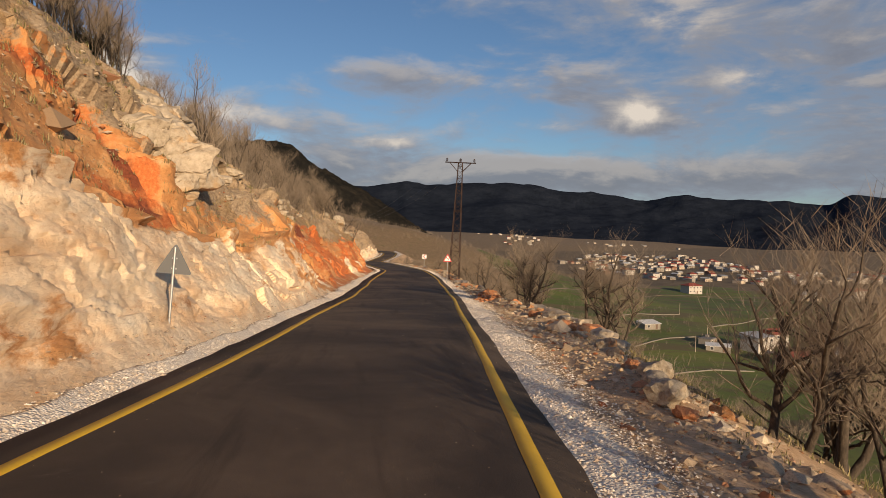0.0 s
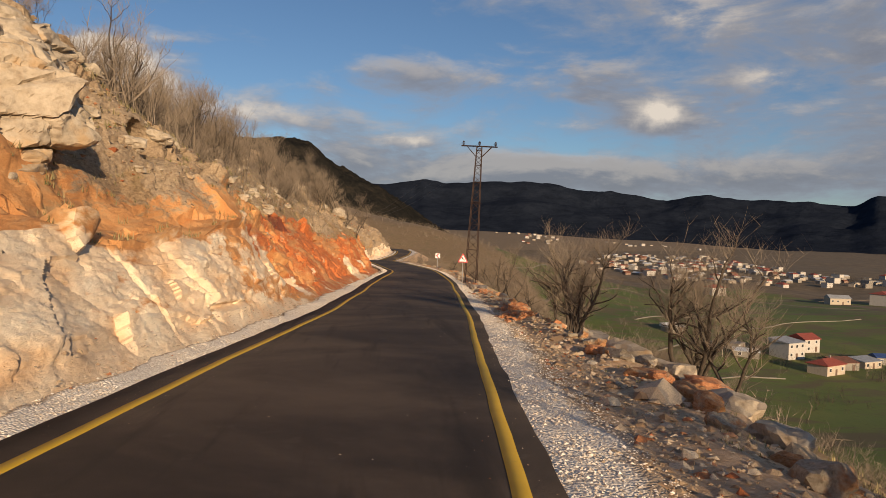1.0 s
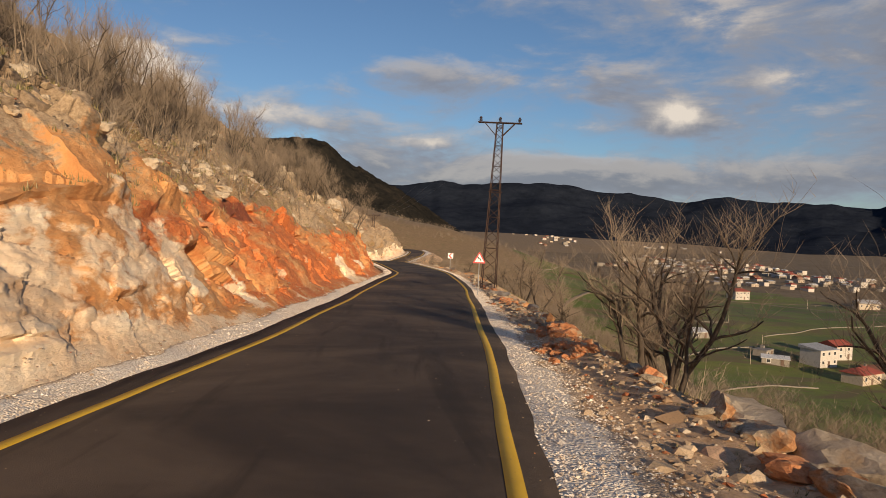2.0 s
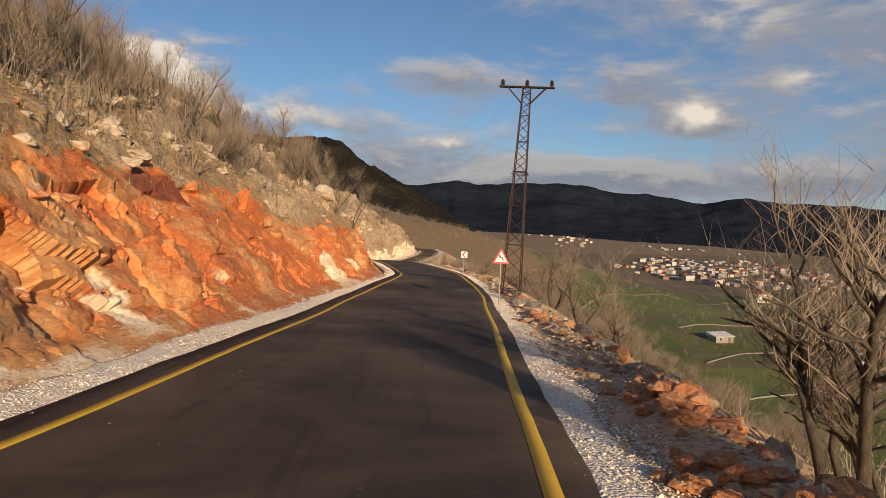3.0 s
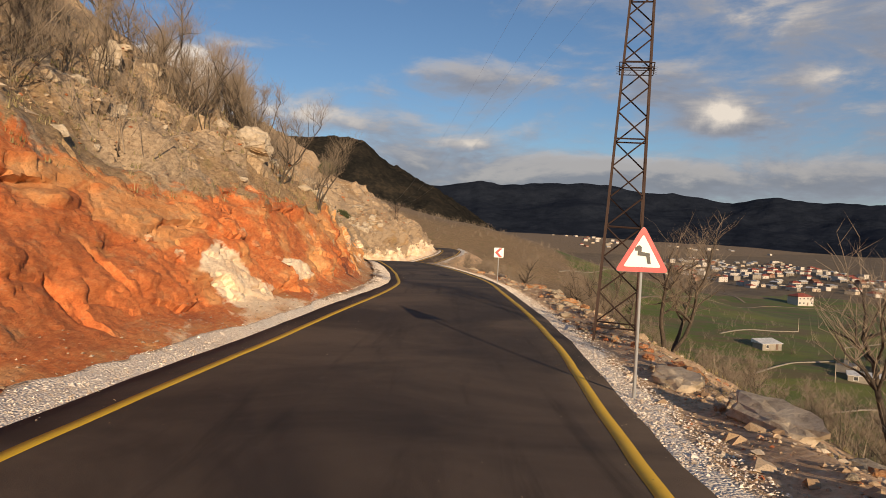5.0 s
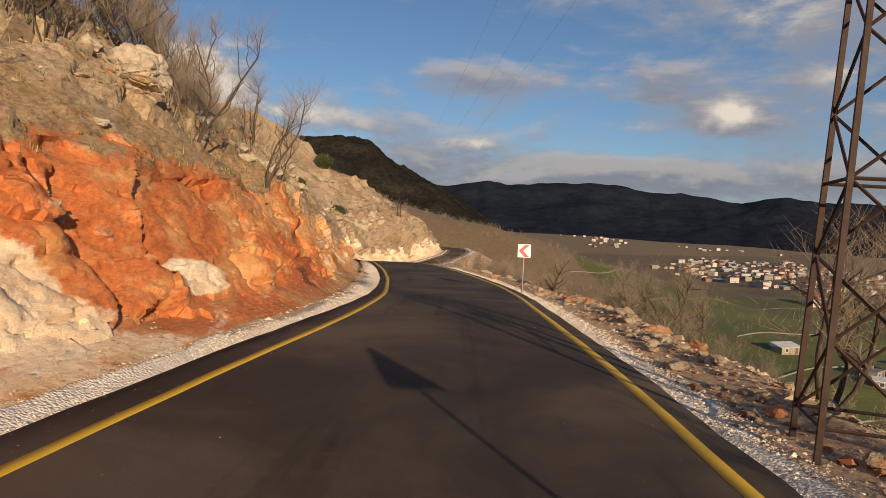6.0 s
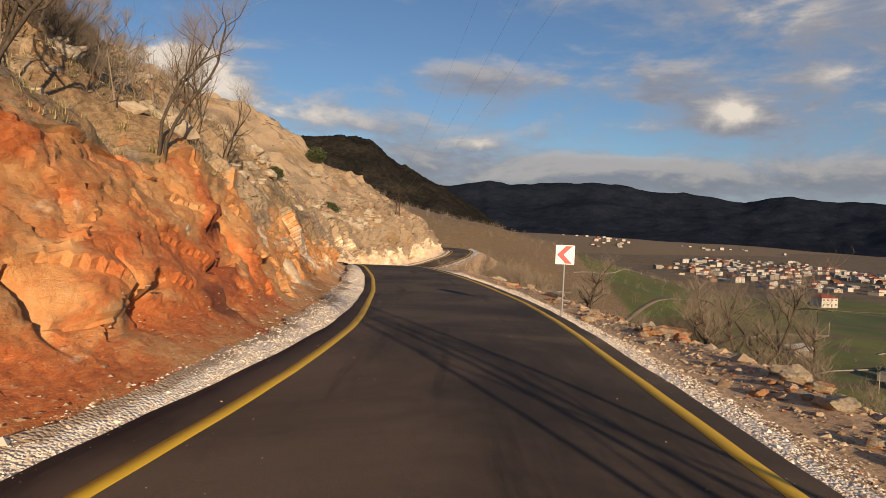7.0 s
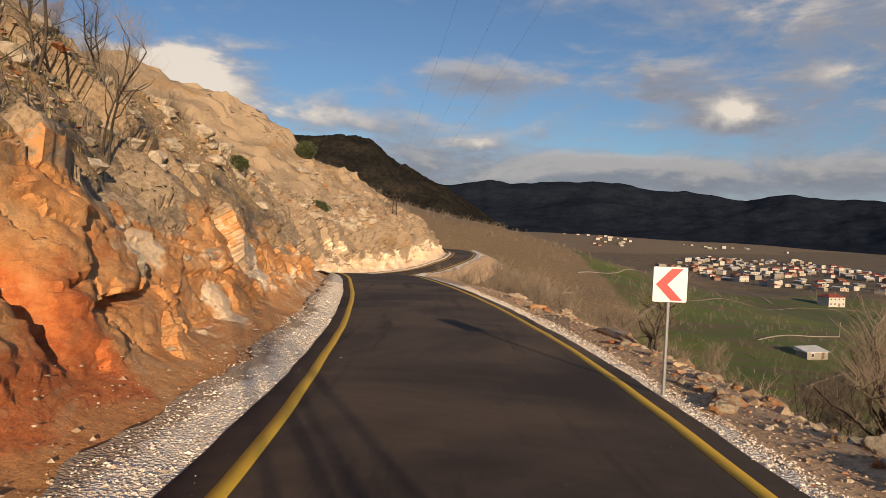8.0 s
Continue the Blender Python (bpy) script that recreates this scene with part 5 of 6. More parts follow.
def bare_tree(name, seed, height, stems, spread_, limbs, twigs, thick, label, category="tree", group="", upright=0.0):
    """A leafless tree or shrub: stems and limbs in one mesh, its fine twigs in another."""
    rng = np.random.default_rng(seed)
    heavy, fine, spray = [], [], []
    shrub = stems > 3
    for s in range(stems):
        a = rng.uniform(0, 6.28)
        lean = rng.uniform(0.05, spread_)
        way_ = np.array([math.cos(a) * lean, math.sin(a) * lean, 1.0])
        r = thick * rng.uniform(0.75, 1.1) * (1.0 if stems == 1 else 0.7)
        trunk, tr = grow(rng, (math.cos(a) * 0.15 * (stems > 1), math.sin(a) * 0.15 * (stems > 1), -0.25), way_ / np.linalg.norm(way_), height * rng.uniform(0.72, 0.95), r, 0.16 if stems < 4 else 0.26, 9)
        heavy.append((trunk, tr))
        for _ in range(limbs):
            i = int(rng.integers(3, 9))
            a2 = rng.uniform(0, 6.28)
            d = np.array([math.cos(a2), math.sin(a2), rng.uniform(0.35, 1.0) + upright])
            limb, lr = grow(rng, trunk[i], d / np.linalg.norm(d), height * rng.uniform(0.25, 0.48) * (1.15 - i / 12), tr[i] * 0.62, 0.22, 7)
            heavy.append((limb, lr))
            for _ in range(twigs):
                j = int(rng.integers(1, 7))
                a3 = rng.uniform(0, 6.28)
                d = np.array([math.cos(a3), math.sin(a3), rng.uniform(0.3, 1.3) + upright])
                br, brr = grow(rng, limb[j], d / np.linalg.norm(d), height * rng.uniform(0.10, 0.24), max(0.005, lr[j] * 0.34), 0.20, 5)
                if shrub:
                    spray.append((br[0], br[-1], brr[0]))
                else:
                    fine.append((br[::2], brr[::2]))
                for _ in range(4):
                    q = int(rng.integers(1, 5))
                    a4 = rng.uniform(0, 6.28)
                    d = np.array([math.cos(a4), math.sin(a4), rng.uniform(0.4, 1.6) + upright])
                    d = d / np.linalg.norm(d) * height * rng.uniform(0.07, 0.16)
                    spray.append((br[q], br[q] + d, 0.0042 if shrub else 0.0036))
    root = new(name)
    v, f = tubes([(a_[::2], b_[::2]) for a_, b_ in heavy], 3) if shrub else tubes(heavy, 6)
    mesh_object("trunk", v, f, M_BARK, root)
    a0, a1, w0 = (np.array(c) for c in zip(*spray))
    side = np.cross(a1 - a0, rng.normal(0, 1, a0.shape))
    side = side / (np.linalg.norm(side, axis=1)[:, None] + 1e-9) * w0[:, None]
    blades = np.stack([a0 - side, a0 + side, a1], 1).reshape(-1, 3)
    faces_ = [tuple(r) for r in np.arange(len(blades)).reshape(-1, 3).tolist()]
    if fine:
        v, f = tubes(fine, 3)
        faces_ = f + [tuple(i + len(v) for i in r) for r in faces_]
        blades = np.concatenate([v, blades])
    mesh_object("crown", blades, faces_, M_TWIG, root, False)
    return tagged(root, label, category, group)


def set_at(root, at, turn=0.0, size=1.0):
    root.matrix_world = pose(*at, 0, 0, turn) @ Matrix.Scale(size, 4)
    return root


OAK = "gnarled leafless oak with pale crooked limbs on the valley slope"
HILL = "leafless grey-brown tree rooted in the stony hillside"
SHRUB = "bare brown multi-stemmed shrub on the hillside"
trees = [bare_tree("bare_tree", 300 + k, 4.6, 2, 0.34, 12, 11, 0.13, OAK, "tree", "valley trees", 0.25) for k in range(3)]
trees += [bare_tree("bare_tree", 320, 5.0, 3, 0.42, 10, 11, 0.14, OAK, "tree", "valley trees", 0.1), bare_tree("bare_tree", 321, 4.2, 3, 0.45, 10, 11, 0.12, OAK, "tree", "valley trees", 0.1)]
shrubs = [bare_tree("bare_shrub", 340 + k, 2.4, 6, 0.7, 6, 9, 0.026, SHRUB, "shrub", "bare shrubs", 0.2) for k in range(5)]

hill_trees = [bare_tree("bare_tree", 380 + k, 4.6, 2, 0.3, 9, 11, 0.075, HILL, "tree", "hillside trees", 0.3) for k in range(4)]
SAPLING = "slender leafless upright tree among the hillside scrub"
saplings = [bare_tree("slender_tree", 360 + k, 3.6, 3, 0.22, 7, 8, 0.055, SAPLING, "tree", "slender trees", 0.9) for k in range(4)]

first = set()


def plant(kind, k, at, turn, size, label="", group=""):
    """The first of each kind is moved to its place; the others are copies."""
    ob = kind[k % len(kind)]
    if ob.name in first:
        ob = copy_thing(ob, pose(*at, 0, 0, turn))
    first.add(ob.name)
    set_at(ob, at, turn, size)
    return tagged(ob, label, "", group)


# trees along the valley side
for k, x, y, size, turn in [(3, 0.4, 6.2, 0.9, 10), (0, -0.6, 3.4, 0.9, 80), (0, 2.7, 14.4, 1.2, 40), (3, 4.3, 15.2, 1.25, 100), (4, 5.6, 16.5, 1.2, 10), (1, 3.7, 13.0, 1.0, 200), (1, 3.6, 38.0, 0.9, 70), (4, 3.1, 37.2, 0.75, 200), (3, 5.6, 33.0, 1.0, 20), (2, 6.6, 34.2, 1.0, 150), (1, 6.2, 31.6, 0.85, 250),
                            (0, 4.6, 43.6, 1.15, 230), (4, 6.1, 44.6, 1.0, 300), (2, 6.6, 47.0, 0.9, 60), (1, 7.0, 67.5, 0.9, 120), (4, 8.0, 64.5, 0.85, 20), (3, 9.2, 85.0, 1.1, 80), (4, 9.6, 102.0, 0.95, 0), (1, 10.6, 101.6, 1.0, 90),
                            (3, 12.0, 101.2, 0.95, 200), (2, 6.8, 110.0, 0.7, 33)]:
    at = on_ground(x, y)
    plant(trees, k, (at[0], at[1], at[2] - (0.7 if y < 20 else 0.1)), turn, size, "", "valley trees")

# trees on the hillside
for k, x, y, size, turn in [(4, -9.1, 105.4, 0.75, 140), (0, -6.6, 93.3, 0.85, 220), (1, -7.9, 89.4, 0.9, 60), (4, -8.6, 87.6, 0.95, 10), (2, -10.5, 104.4, 0.9, 300), (0, -11.6, 110.2, 0.7, 90), (1, -10.4, 84.6, 0.9, 120),
                            (2, -11.4, 86.2, 1.0, 45), (3, -14.0, 73.8, 1.0, 250), (0, -15.2, 88.5, 0.9, 15), (1, -13.0, 79.5, 0.8, 190), (3, -16.8, 93.0, 0.8, 70), (4, -18.5, 37.0, 0.9, 20), (0, -19.5, 42.0, 0.9, 100), (2, -18.0, 31.0, 0.8, 60),
                            (1, -17.0, 27.0, 0.9, 170), (3, -19.0, 48.0, 0.8, 240)]:
    plant(hill_trees, k, hill_at(y, x), turn, size, HILL, "hillside trees")

# shrub belts
rng = np.random.default_rng(21)
for _ in range(125):
    y = float(rng.uniform(40, 98))
    x, y, z = on_hill(y, rng.uniform(1.66, 2.4) - 0.15 * (y > 70))
    if rng.random() < 0.6:
        plant(saplings, int(rng.integers(4)), (x, y, z - 0.1), rng.uniform(0, 360), rng.uniform(0.6, 1.2), "", "slender trees")
    else:
        plant(shrubs, int(rng.integers(5)), (x, y, z - 0.1), rng.uniform(0, 360), rng.uniform(0.6, 1.3), "", "bare shrubs")
for _ in range(30):
    y = float(rng.uniform(96, 150))
    x, y, z = on_hill(y, rng.uniform(1.5, 2.5))
    plant(shrubs, int(rng.integers(5)), (x, y, z - 0.1), rng.uniform(0, 360), rng.uniform(0.35, 0.8), "", "bare shrubs")
for k in range(46):
    y = float(rng.uniform(12, 46)) if k < 26 else float(rng.uniform(22, 40))
    x, y, z = on_hill(y, rng.uniform(1.97, 2.35))
    plant(shrubs, int(rng.integers(5)), (x, y, z - 0.1), rng.uniform(0, 360), rng.uniform(0.55, 1.1), "", "bare shrubs")
for _ in range(16):
    x, y, z = hill_at(float(rng.uniform(27, 36)), float(rng.uniform(-19.5, -15.8)))
    plant(saplings, int(rng.integers(4)), (x, y, z - 0.1), rng.uniform(0, 360), rng.uniform(0.6, 1.1), "", "slender trees")
VSHRUB = "leafless brown shrub in the thicket below the verge"
for _ in range(12):
    y = float(rng.uniform(126, 145))
    at = on_ground(float(edge_r(y)) + rng.uniform(4.3, 8.0), y)
    plant(shrubs, int(rng.integers(5)), (at[0], at[1], at[2] - 0.1), rng.uniform(0, 360), rng.uniform(1.1, 1.7), VSHRUB, "valley thicket")
for _ in range(70):
    y = float(rng.uniform(34, 125))
    n = float(rng.gamma(2.0, 2.2)) + np.interp(y, [0, 60, 110], [6.5, 6.0, 4.0])
    at = on_ground(float(edge_r(y)) + n, y)
    plant(shrubs, int(rng.integers(5)), (at[0], at[1], at[2] - 0.1), rng.uniform(0, 360), rng.uniform(0.45, 1.1), VSHRUB, "valley thicket")


def thicket(name, spots, label, seed, stems=10, mat=M_TWIG):
    """Far shrubs as one mass of thin upright stems and twigs."""
    rng = np.random.default_rng(seed)
    spots = np.asarray(spots)
    p = np.repeat(spots[:, :3], stems, 0)
    h = np.repeat(spots[:, 3], stems) * rng.uniform(0.55, 1.1, len(p))
    base = p + rng.normal(0, 0.16, p.shape) * h[:, None] * (1, 1, 0)
    d = np.stack([rng.normal(0, 0.42, len(p)), rng.normal(0, 0.42, len(p)), np.ones(len(p))], -1)
    d /= np.linalg.norm(d, axis=1)[:, None]
    tris = []
    joints = [(base, d, h, h * 0.011 + 0.003)]
    for level, count in ((1, 3), (2, 3)):
        made = []
        for b0, d0, l0, w0 in joints[:]:
            for _ in range(count):
                at_ = b0 + d0 * (l0 * rng.uniform(0.25, 0.95, len(p)))[:, None]
                e = d0 + rng.normal(0, 0.55, p.shape) + (0, 0, 0.15)
                e /= np.linalg.norm(e, axis=1)[:, None]
                made.append((at_, e, l0 * rng.uniform(0.25, 0.5, len(p)), w0 * 0.6))
        if level == 1:
            first_level = made
        joints = made if level == 1 else first_level + made
    joints = [(base, d, h, h * 0.011 + 0.003)] + joints
    for b0, e, length, wide_ in joints:
        side = np.cross(e, rng.normal(0, 1, p.shape))
        side /= np.linalg.norm(side, axis=1)[:, None]
        tris.append(np.stack([b0 - side * wide_[:, None], b0 + side * wide_[:, None], b0 + e * length[:, None]], 1))
    v = np.concatenate(tris).reshape(-1, 3)
    return tagged(mesh_object(name, v, np.arange(len(v)).reshape(-1, 3), mat, None, False), label, "shrubs", kind="stuff")


k = 800
y = rng.uniform(30, 215, k)
x = edge_r(y) + np.interp(y, [0, 60, 110, 160], [8.0, 8.0, 5.0, 2.4]) + rng.gamma(1.6, 7.0, k)
thicket("valley_thicket", np.stack([x, y, ground_height(x, y) - 0.1, rng.uniform(0.6, 1.9, k)], -1), "brown leafless thicket over the valley slope", 41)
k = 1350
y, u = np.concatenate([rng.uniform(38, 100, 350), rng.uniform(96, 215, 1000)]), np.clip(rng.normal(2.05, 0.38, k), 1.25, 2.9)
idx_y, idx_u = np.clip(np.searchsorted(hy, y), 0, len(hy) - 1), np.clip(np.searchsorted(face_u, u), 0, len(face_u) - 1)
thicket("hillside_thicket", np.stack([HX[idx_y, idx_u], HY[idx_y, idx_u], HZ[idx_y, idx_u] - 0.1, np.where(y < 100, rng.uniform(0.8, 2.4, k), rng.uniform(0.3, 1.2, k))], -1), "grey-brown leafless scrub along the upper hillside", 42)
k = 1250
y = 45.8 + (rng.uniform(215, 620, k) - 45.8) * VALE
x = rng.uniform(-60, 150, k) * VALE
thicket("far_scrub", np.stack([x, y, ground_height(x, y) - 0.1, rng.uniform(1.5, 5.5, k)], -1), "brown scrub dotted over the far hillside", 43, 6)


def grass_tufts(name, points, sizes, label, seed, mat=M_GRASS, blades=7):
    rng = np.random.default_rng(seed)
    p, s = np.repeat(np.asarray(points), blades, 0), np.repeat(np.asarray(sizes), blades)
    k = len(p)
    a, lean = rng.uniform(0, 6.28, k), rng.uniform(0.1, 0.9, k)
    base = p + np.stack([rng.normal(0, 0.35, k) * s, rng.normal(0, 0.35, k) * s, np.zeros(k) - 0.02], -1)
    tip = base + np.stack([np.cos(a) * lean, np.sin(a) * lean, np.ones(k)], -1) * (s * rng.uniform(0.6, 1.2, k))[:, None]
    side = np.stack([-np.sin(a), np.cos(a), np.zeros(k)], -1) * (0.05 * s + 0.004)[:, None]
    v = np.stack([base - side, base + side, tip], 1).reshape(-1, 3)
    f = np.arange(3 * k).reshape(-1, 3)
    return tagged(mesh_object(name, v, f, mat, None, False), label, "grass", kind="stuff")


k = 5200
y = rng.uniform(4, 150, k)
n = 1.8 + np.abs(rng.normal(0, 1, k)) * 5.0
x = edge_r(y) + n
grass_tufts("verge_grass", np.stack([x, y, ground_height(x, y)], -1), rng.uniform(0.04, 0.15, k) * np.interp(n, [1.8, 6], [0.6, 1.5]), "thin dry grass on the valley verge", 31)
k = 9000
y, u = rng.uniform(10, 170, k), np.clip(rng.normal(1.75, 0.4, k), 1.02, 2.6)
idx_y, idx_u = np.clip(np.searchsorted(hy, y), 0, len(hy) - 1), np.clip(np.searchsorted(face_u, u), 0, len(face_u) - 1)
grass_tufts("hillside_grass", np.stack([HX[idx_y, idx_u], HY[idx_y, idx_u] + rng.uniform(-0.2, 0.2, k), HZ[idx_y, idx_u]], -1), rng.uniform(0.06, 0.24, k), "dry winter grass among the hillside stones", 32)


def evergreen_bush(seed, at, size):
    """A low dark bush of many small leaves on a few stems."""
    rng = np.random.default_rng(seed)
    root = new("evergreen_bush")
    stems = [grow(rng, (0, 0, -0.2), (rng.normal(0, 0.5), rng.normal(0, 0.5), 0.9), 0.9, 0.03, 0.2, 5) for _ in range(7)]
    v, f = tubes(stems, 4)
    mesh_object("stems", v, f, M_BARK, root)
    k = 2200
    p = rng.normal(0, 1, (k, 3))
    p = p / np.linalg.norm(p, axis=1)[:, None] * (rng.random(k) ** 0.35)[:, None]
    p *= (1 + 0.3 * fbm(p[:, 0] * 2, p[:, 1] * 2, p[:, 2] * 2, 2, seed))[:, None]
    p = p * (0.8, 0.8, 0.6) + (0, 0, 0.6)
    q, r = rng.normal(0, 0.05, (k, 3)), rng.normal(0, 0.05, (k, 3))
    mesh_object("leaves", np.stack([p - q, p + r, p + q], 1).reshape(-1, 3), np.arange(3 * k).reshape(-1, 3), M_LEAF, root, False)
    set_at(root, at, 0, size)
    return tagged(root, "dark evergreen bush on the stony slope", "bush", "evergreen bushes")


for k, (x, y, s) in enumerate([(-22.6, 198.1, 2.2), (-16.6, 177.4, 1.6), (-16.5, 44.0, 1.0), (-15.5, 83.0, 0.8), (-13.0, 130.0, 0.8), (-18.0, 34.5, 1.0)]):
    evergreen_bush(400 + k, hill_at(y, x), s)


# ---------------------------------------------------------------- cables
M_CABLE = material("dark_cable", plain((0.34, 0.34, 0.35), 0.5))
for off_x in (-1.5, 0.0, 1.5):
    a = Matrix(pose(*POLE_1, 0, 1.9, -15)) @ Vector((off_x, 0, 13.2))
    b = Matrix(pose(*POLE_2, 0, 0, -4)) @ Vector((off_x, 0, 12.65))
    line = [a.lerp(b, t) - Vector((0, 0, 4 * 2.2 * t * (1 - t))) for t in np.linspace(0, 1, 25)]
    v, f = tubes([(np.array([p[:] for p in line]), np.full(25, 0.0035))], 5)
    tagged(mesh_object("power_cable", v, f, M_CABLE), "thin dark power cable slung between the lattice poles", "cable", "power cables")


# ---------------------------------------------------------------- village
def rendered(color):
    def build(n, b):
        p = place(n)
        t = n.noise(p, 0.9, 6.0, 0.65)
        c = n.mix(n.step(t, 0.45, 0.8, 0.0, 0.6), (*color, 1), (*(k * 0.6 for k in color), 1))
        n.plug(b.inputs["Base Color"], c)
    return build


def roof_tile(color):
    def build(n, b):
        p = place(n)
        c = n.mix(n.step(n.noise(p, 0.8, 5.0, 0.7), 0.4, 0.75), (*color, 1), (*(k * 0.55 for k in color), 1))
        n.plug(b.inputs["Base Color"], c)
        wave = n.add("ShaderNodeTexWave", {"Vector": p, "Scale": 1.6, "Distortion": 0.4})
        relief(n, b, wave.outputs[1], 0.5, 0.05)
    return build


WALLS = [material("wall_white", rendered((0.54, 0.495, 0.44))), material("wall_cream", rendered((0.52, 0.43, 0.33))), material("wall_block", rendered((0.30, 0.265, 0.22))), material("wall_pink", rendered((0.31, 0.20, 0.15)))]
ROOFS = [material("roof_red", roof_tile((0.33, 0.075, 0.05)), 0.8), material("roof_metal", roof_tile((0.40, 0.40, 0.40)), 0.5), material("roof_concrete", roof_tile((0.26, 0.235, 0.21)), 0.9),
         material("roof_blue", roof_tile((0.05, 0.09, 0.24)), 0.5), material("roof_rust", roof_tile((0.25, 0.10, 0.055)), 0.8), material("roof_white", roof_tile((0.72, 0.71, 0.68)), 0.5)]
M_PANE = material("dark_window_glass", plain((0.06, 0.06, 0.062), 0.2))
M_DOOR = material("painted_door", plain((0.16, 0.10, 0.07), 0.6))
M_FRAME = material("window_frame_white", plain((0.75, 0.73, 0.70), 0.5))


def house(wide_, deep, high, roof, wall, cover, storeys, label, eaves=0.4, pitch=0.3, group="village houses", far=False):
    """Walls with windows and a door on the long sides, and a hipped, gabled, lean-to or flat roof."""
    root = new("house")
    bm = bmesh.new()
    box(bm, (wide_, deep, high + 1.2), (0, 0, high / 2 - 0.6))
    body = part("wall", bm, WALLS[wall], root)
    bm = bmesh.new()
    w2, d2 = wide_ / 2 + eaves, deep / 2 + eaves
    if roof == "flat":
        box(bm, (wide_ + 0.3, deep + 0.3, 0.3), (0, 0, high + 0.15))
        box(bm, (1.2, 1.2, 0.9), (wide_ * 0.25, deep * 0.2, high + 0.75))
    else:
        top = high + deep * pitch
        inset = deep * 0.45 if roof == "hip" else 0.0
        ridge = [(-w2 + inset, 0, top), (w2 - inset, 0, top)] if roof != "lean" else [(-w2, d2, top), (w2, d2, top)]
        base = [(-w2, -d2, high), (w2, -d2, high), (w2, d2, high), (-w2, d2, high)]
        v = [bm.verts.new(c) for c in base + ridge]
        low = [bm.verts.new((c[0], c[1], c[2] - 0.15)) for c in base]
        if roof == "lean":
            for f in ((v[0], v[1], v[5], v[4]), (v[0], v[4], v[3]), (v[1], v[2], v[5]), (v[2], v[3], v[4], v[5])):
                bm.faces.new(f)
        else:
            for f in ((v[0], v[1], v[5], v[4]), (v[2], v[3], v[4], v[5]), (v[1], v[2], v[5]), (v[3], v[0], v[4])):
                bm.faces.new(f)
        for i in range(4):
            j = (i + 1) % 4
            bm.faces.new((low[i], low[j], v[j], v[i]))
        bm.faces.new(low[::-1])
    part("roof", bm, ROOFS[cover], root)
    if roof == "hip":
        bm = bmesh.new()
        box(bm, (0.6, 0.6, 1.4), (wide_ * 0.22, 0.3, high + deep * pitch))
        part("chimney", bm, WALLS[2], root)
    count = max(2, int(wide_ / 3.2))
    for level in range(storeys):
        z = high * (level + 0.55) / storeys
        for i in range(count):
            x = (i + 0.5) / count * wide_ - wide_ / 2
            for side in ((-1,) if far else (-1, 1)):
                if level == 0 and i == count // 2 and side < 0:
                    bm = bmesh.new()
                    box(bm, (1.1, 0.12, 2.1), (x, -deep / 2 - 0.02, 1.05))
                    part("door", bm, M_DOOR, root)
                    continue
                bm = bmesh.new()
                if far:
                    box(bm, (0.9, 0.16, 0.95), (x, side * deep / 2, z))
                    part("window", bm, M_PANE, root)
                    continue
                box(bm, (1.4, 0.14, 1.35), (x, side * deep / 2, z))
                frame_ = part("window", bm, M_FRAME, root)
                bm = bmesh.new()
                box(bm, (1.15, 0.18, 1.1), (x, side * deep / 2, z))
                part("pane", bm, M_PANE, frame_)
    return tagged(root, label, "house", group)


def vale(x, y):
    """From the valley plan to the ground."""
    return (x + 0.9) * VALE - 0.9, (y - 45.8) * VALE + 45.8


def put_house(proto, x, y, turn, size=1.0, label="", group=""):
    x, y = vale(x, y)
    size = size * 1.35
    z = float(ground_height(np.array([[x]]), np.array([[y]]))[0, 0])
    if proto.name in first:
        proto = copy_thing(proto, pose(x, y, z, 0, 0, turn))
    first.add(proto.name)
    proto.matrix_world = pose(x, y, z, 0, 0, turn) @ Matrix.Scale(size, 4)
    return tagged(proto, label, "", group)


# farm buildings in the near fields
near = "near farm buildings"
put_house(house(10, 8, 6.2, "lean", 0, 1, 2, "two-storey white farmhouse under a grey metal roof", 0.5, 0.14, near), 138.8, 246.5, 24)
put_house(house(11, 7, 3.6, "hip", 1, 0, 1, "low cream farmhouse with a red hipped roof", 0.6, 0.25, near), 137.0, 223.0, 26)
put_house(house(9, 8, 5.2, "gable", 0, 0, 2, "white house with a red gabled roof behind the farm", 0.5, 0.25, near), 155.0, 262.0, 20)
put_house(house(9, 4, 2.2, "lean", 2, 5, 1, "long grey block shed under white sheet roofing", 0.3, 0.2, near), 122.0, 243.0, -28)
put_house(house(9, 5, 2.4, "lean", 2, 5, 1, "long livestock shed roofed with white metal sheets", 0.4, 0.25, near), 113.0, 281.0, 18)
put_house(house(14, 6, 3.0, "gable", 2, 3, 1, "long shed with a blue sheet-metal roof", 0.4, 0.2, near), 176.0, 244.0, -12)
put_house(house(10, 6, 2.8, "lean", 1, 1, 1, "low cream outbuilding under grey sheet roofing", 0.4, 0.15, near), 160.0, 236.0, 20)
put_house(house(9, 6, 2.8, "lean", 2, 4, 1, "small rusty-roofed shed beside the farmhouse", 0.3, 0.2, near), 148.0, 231.0, 5)
put_house(house(7, 5, 2.4, "flat", 2, 2, 1, "small flat-roofed concrete store in the field", 0.2, 0.2, near), 124.0, 254.0, 40)
put_house(house(13, 10, 6.2, "hip", 0, 0, 2, "white two-storey house with a red hipped roof at the village edge", 0.6, 0.2, near), 233.0, 482.0, 14)
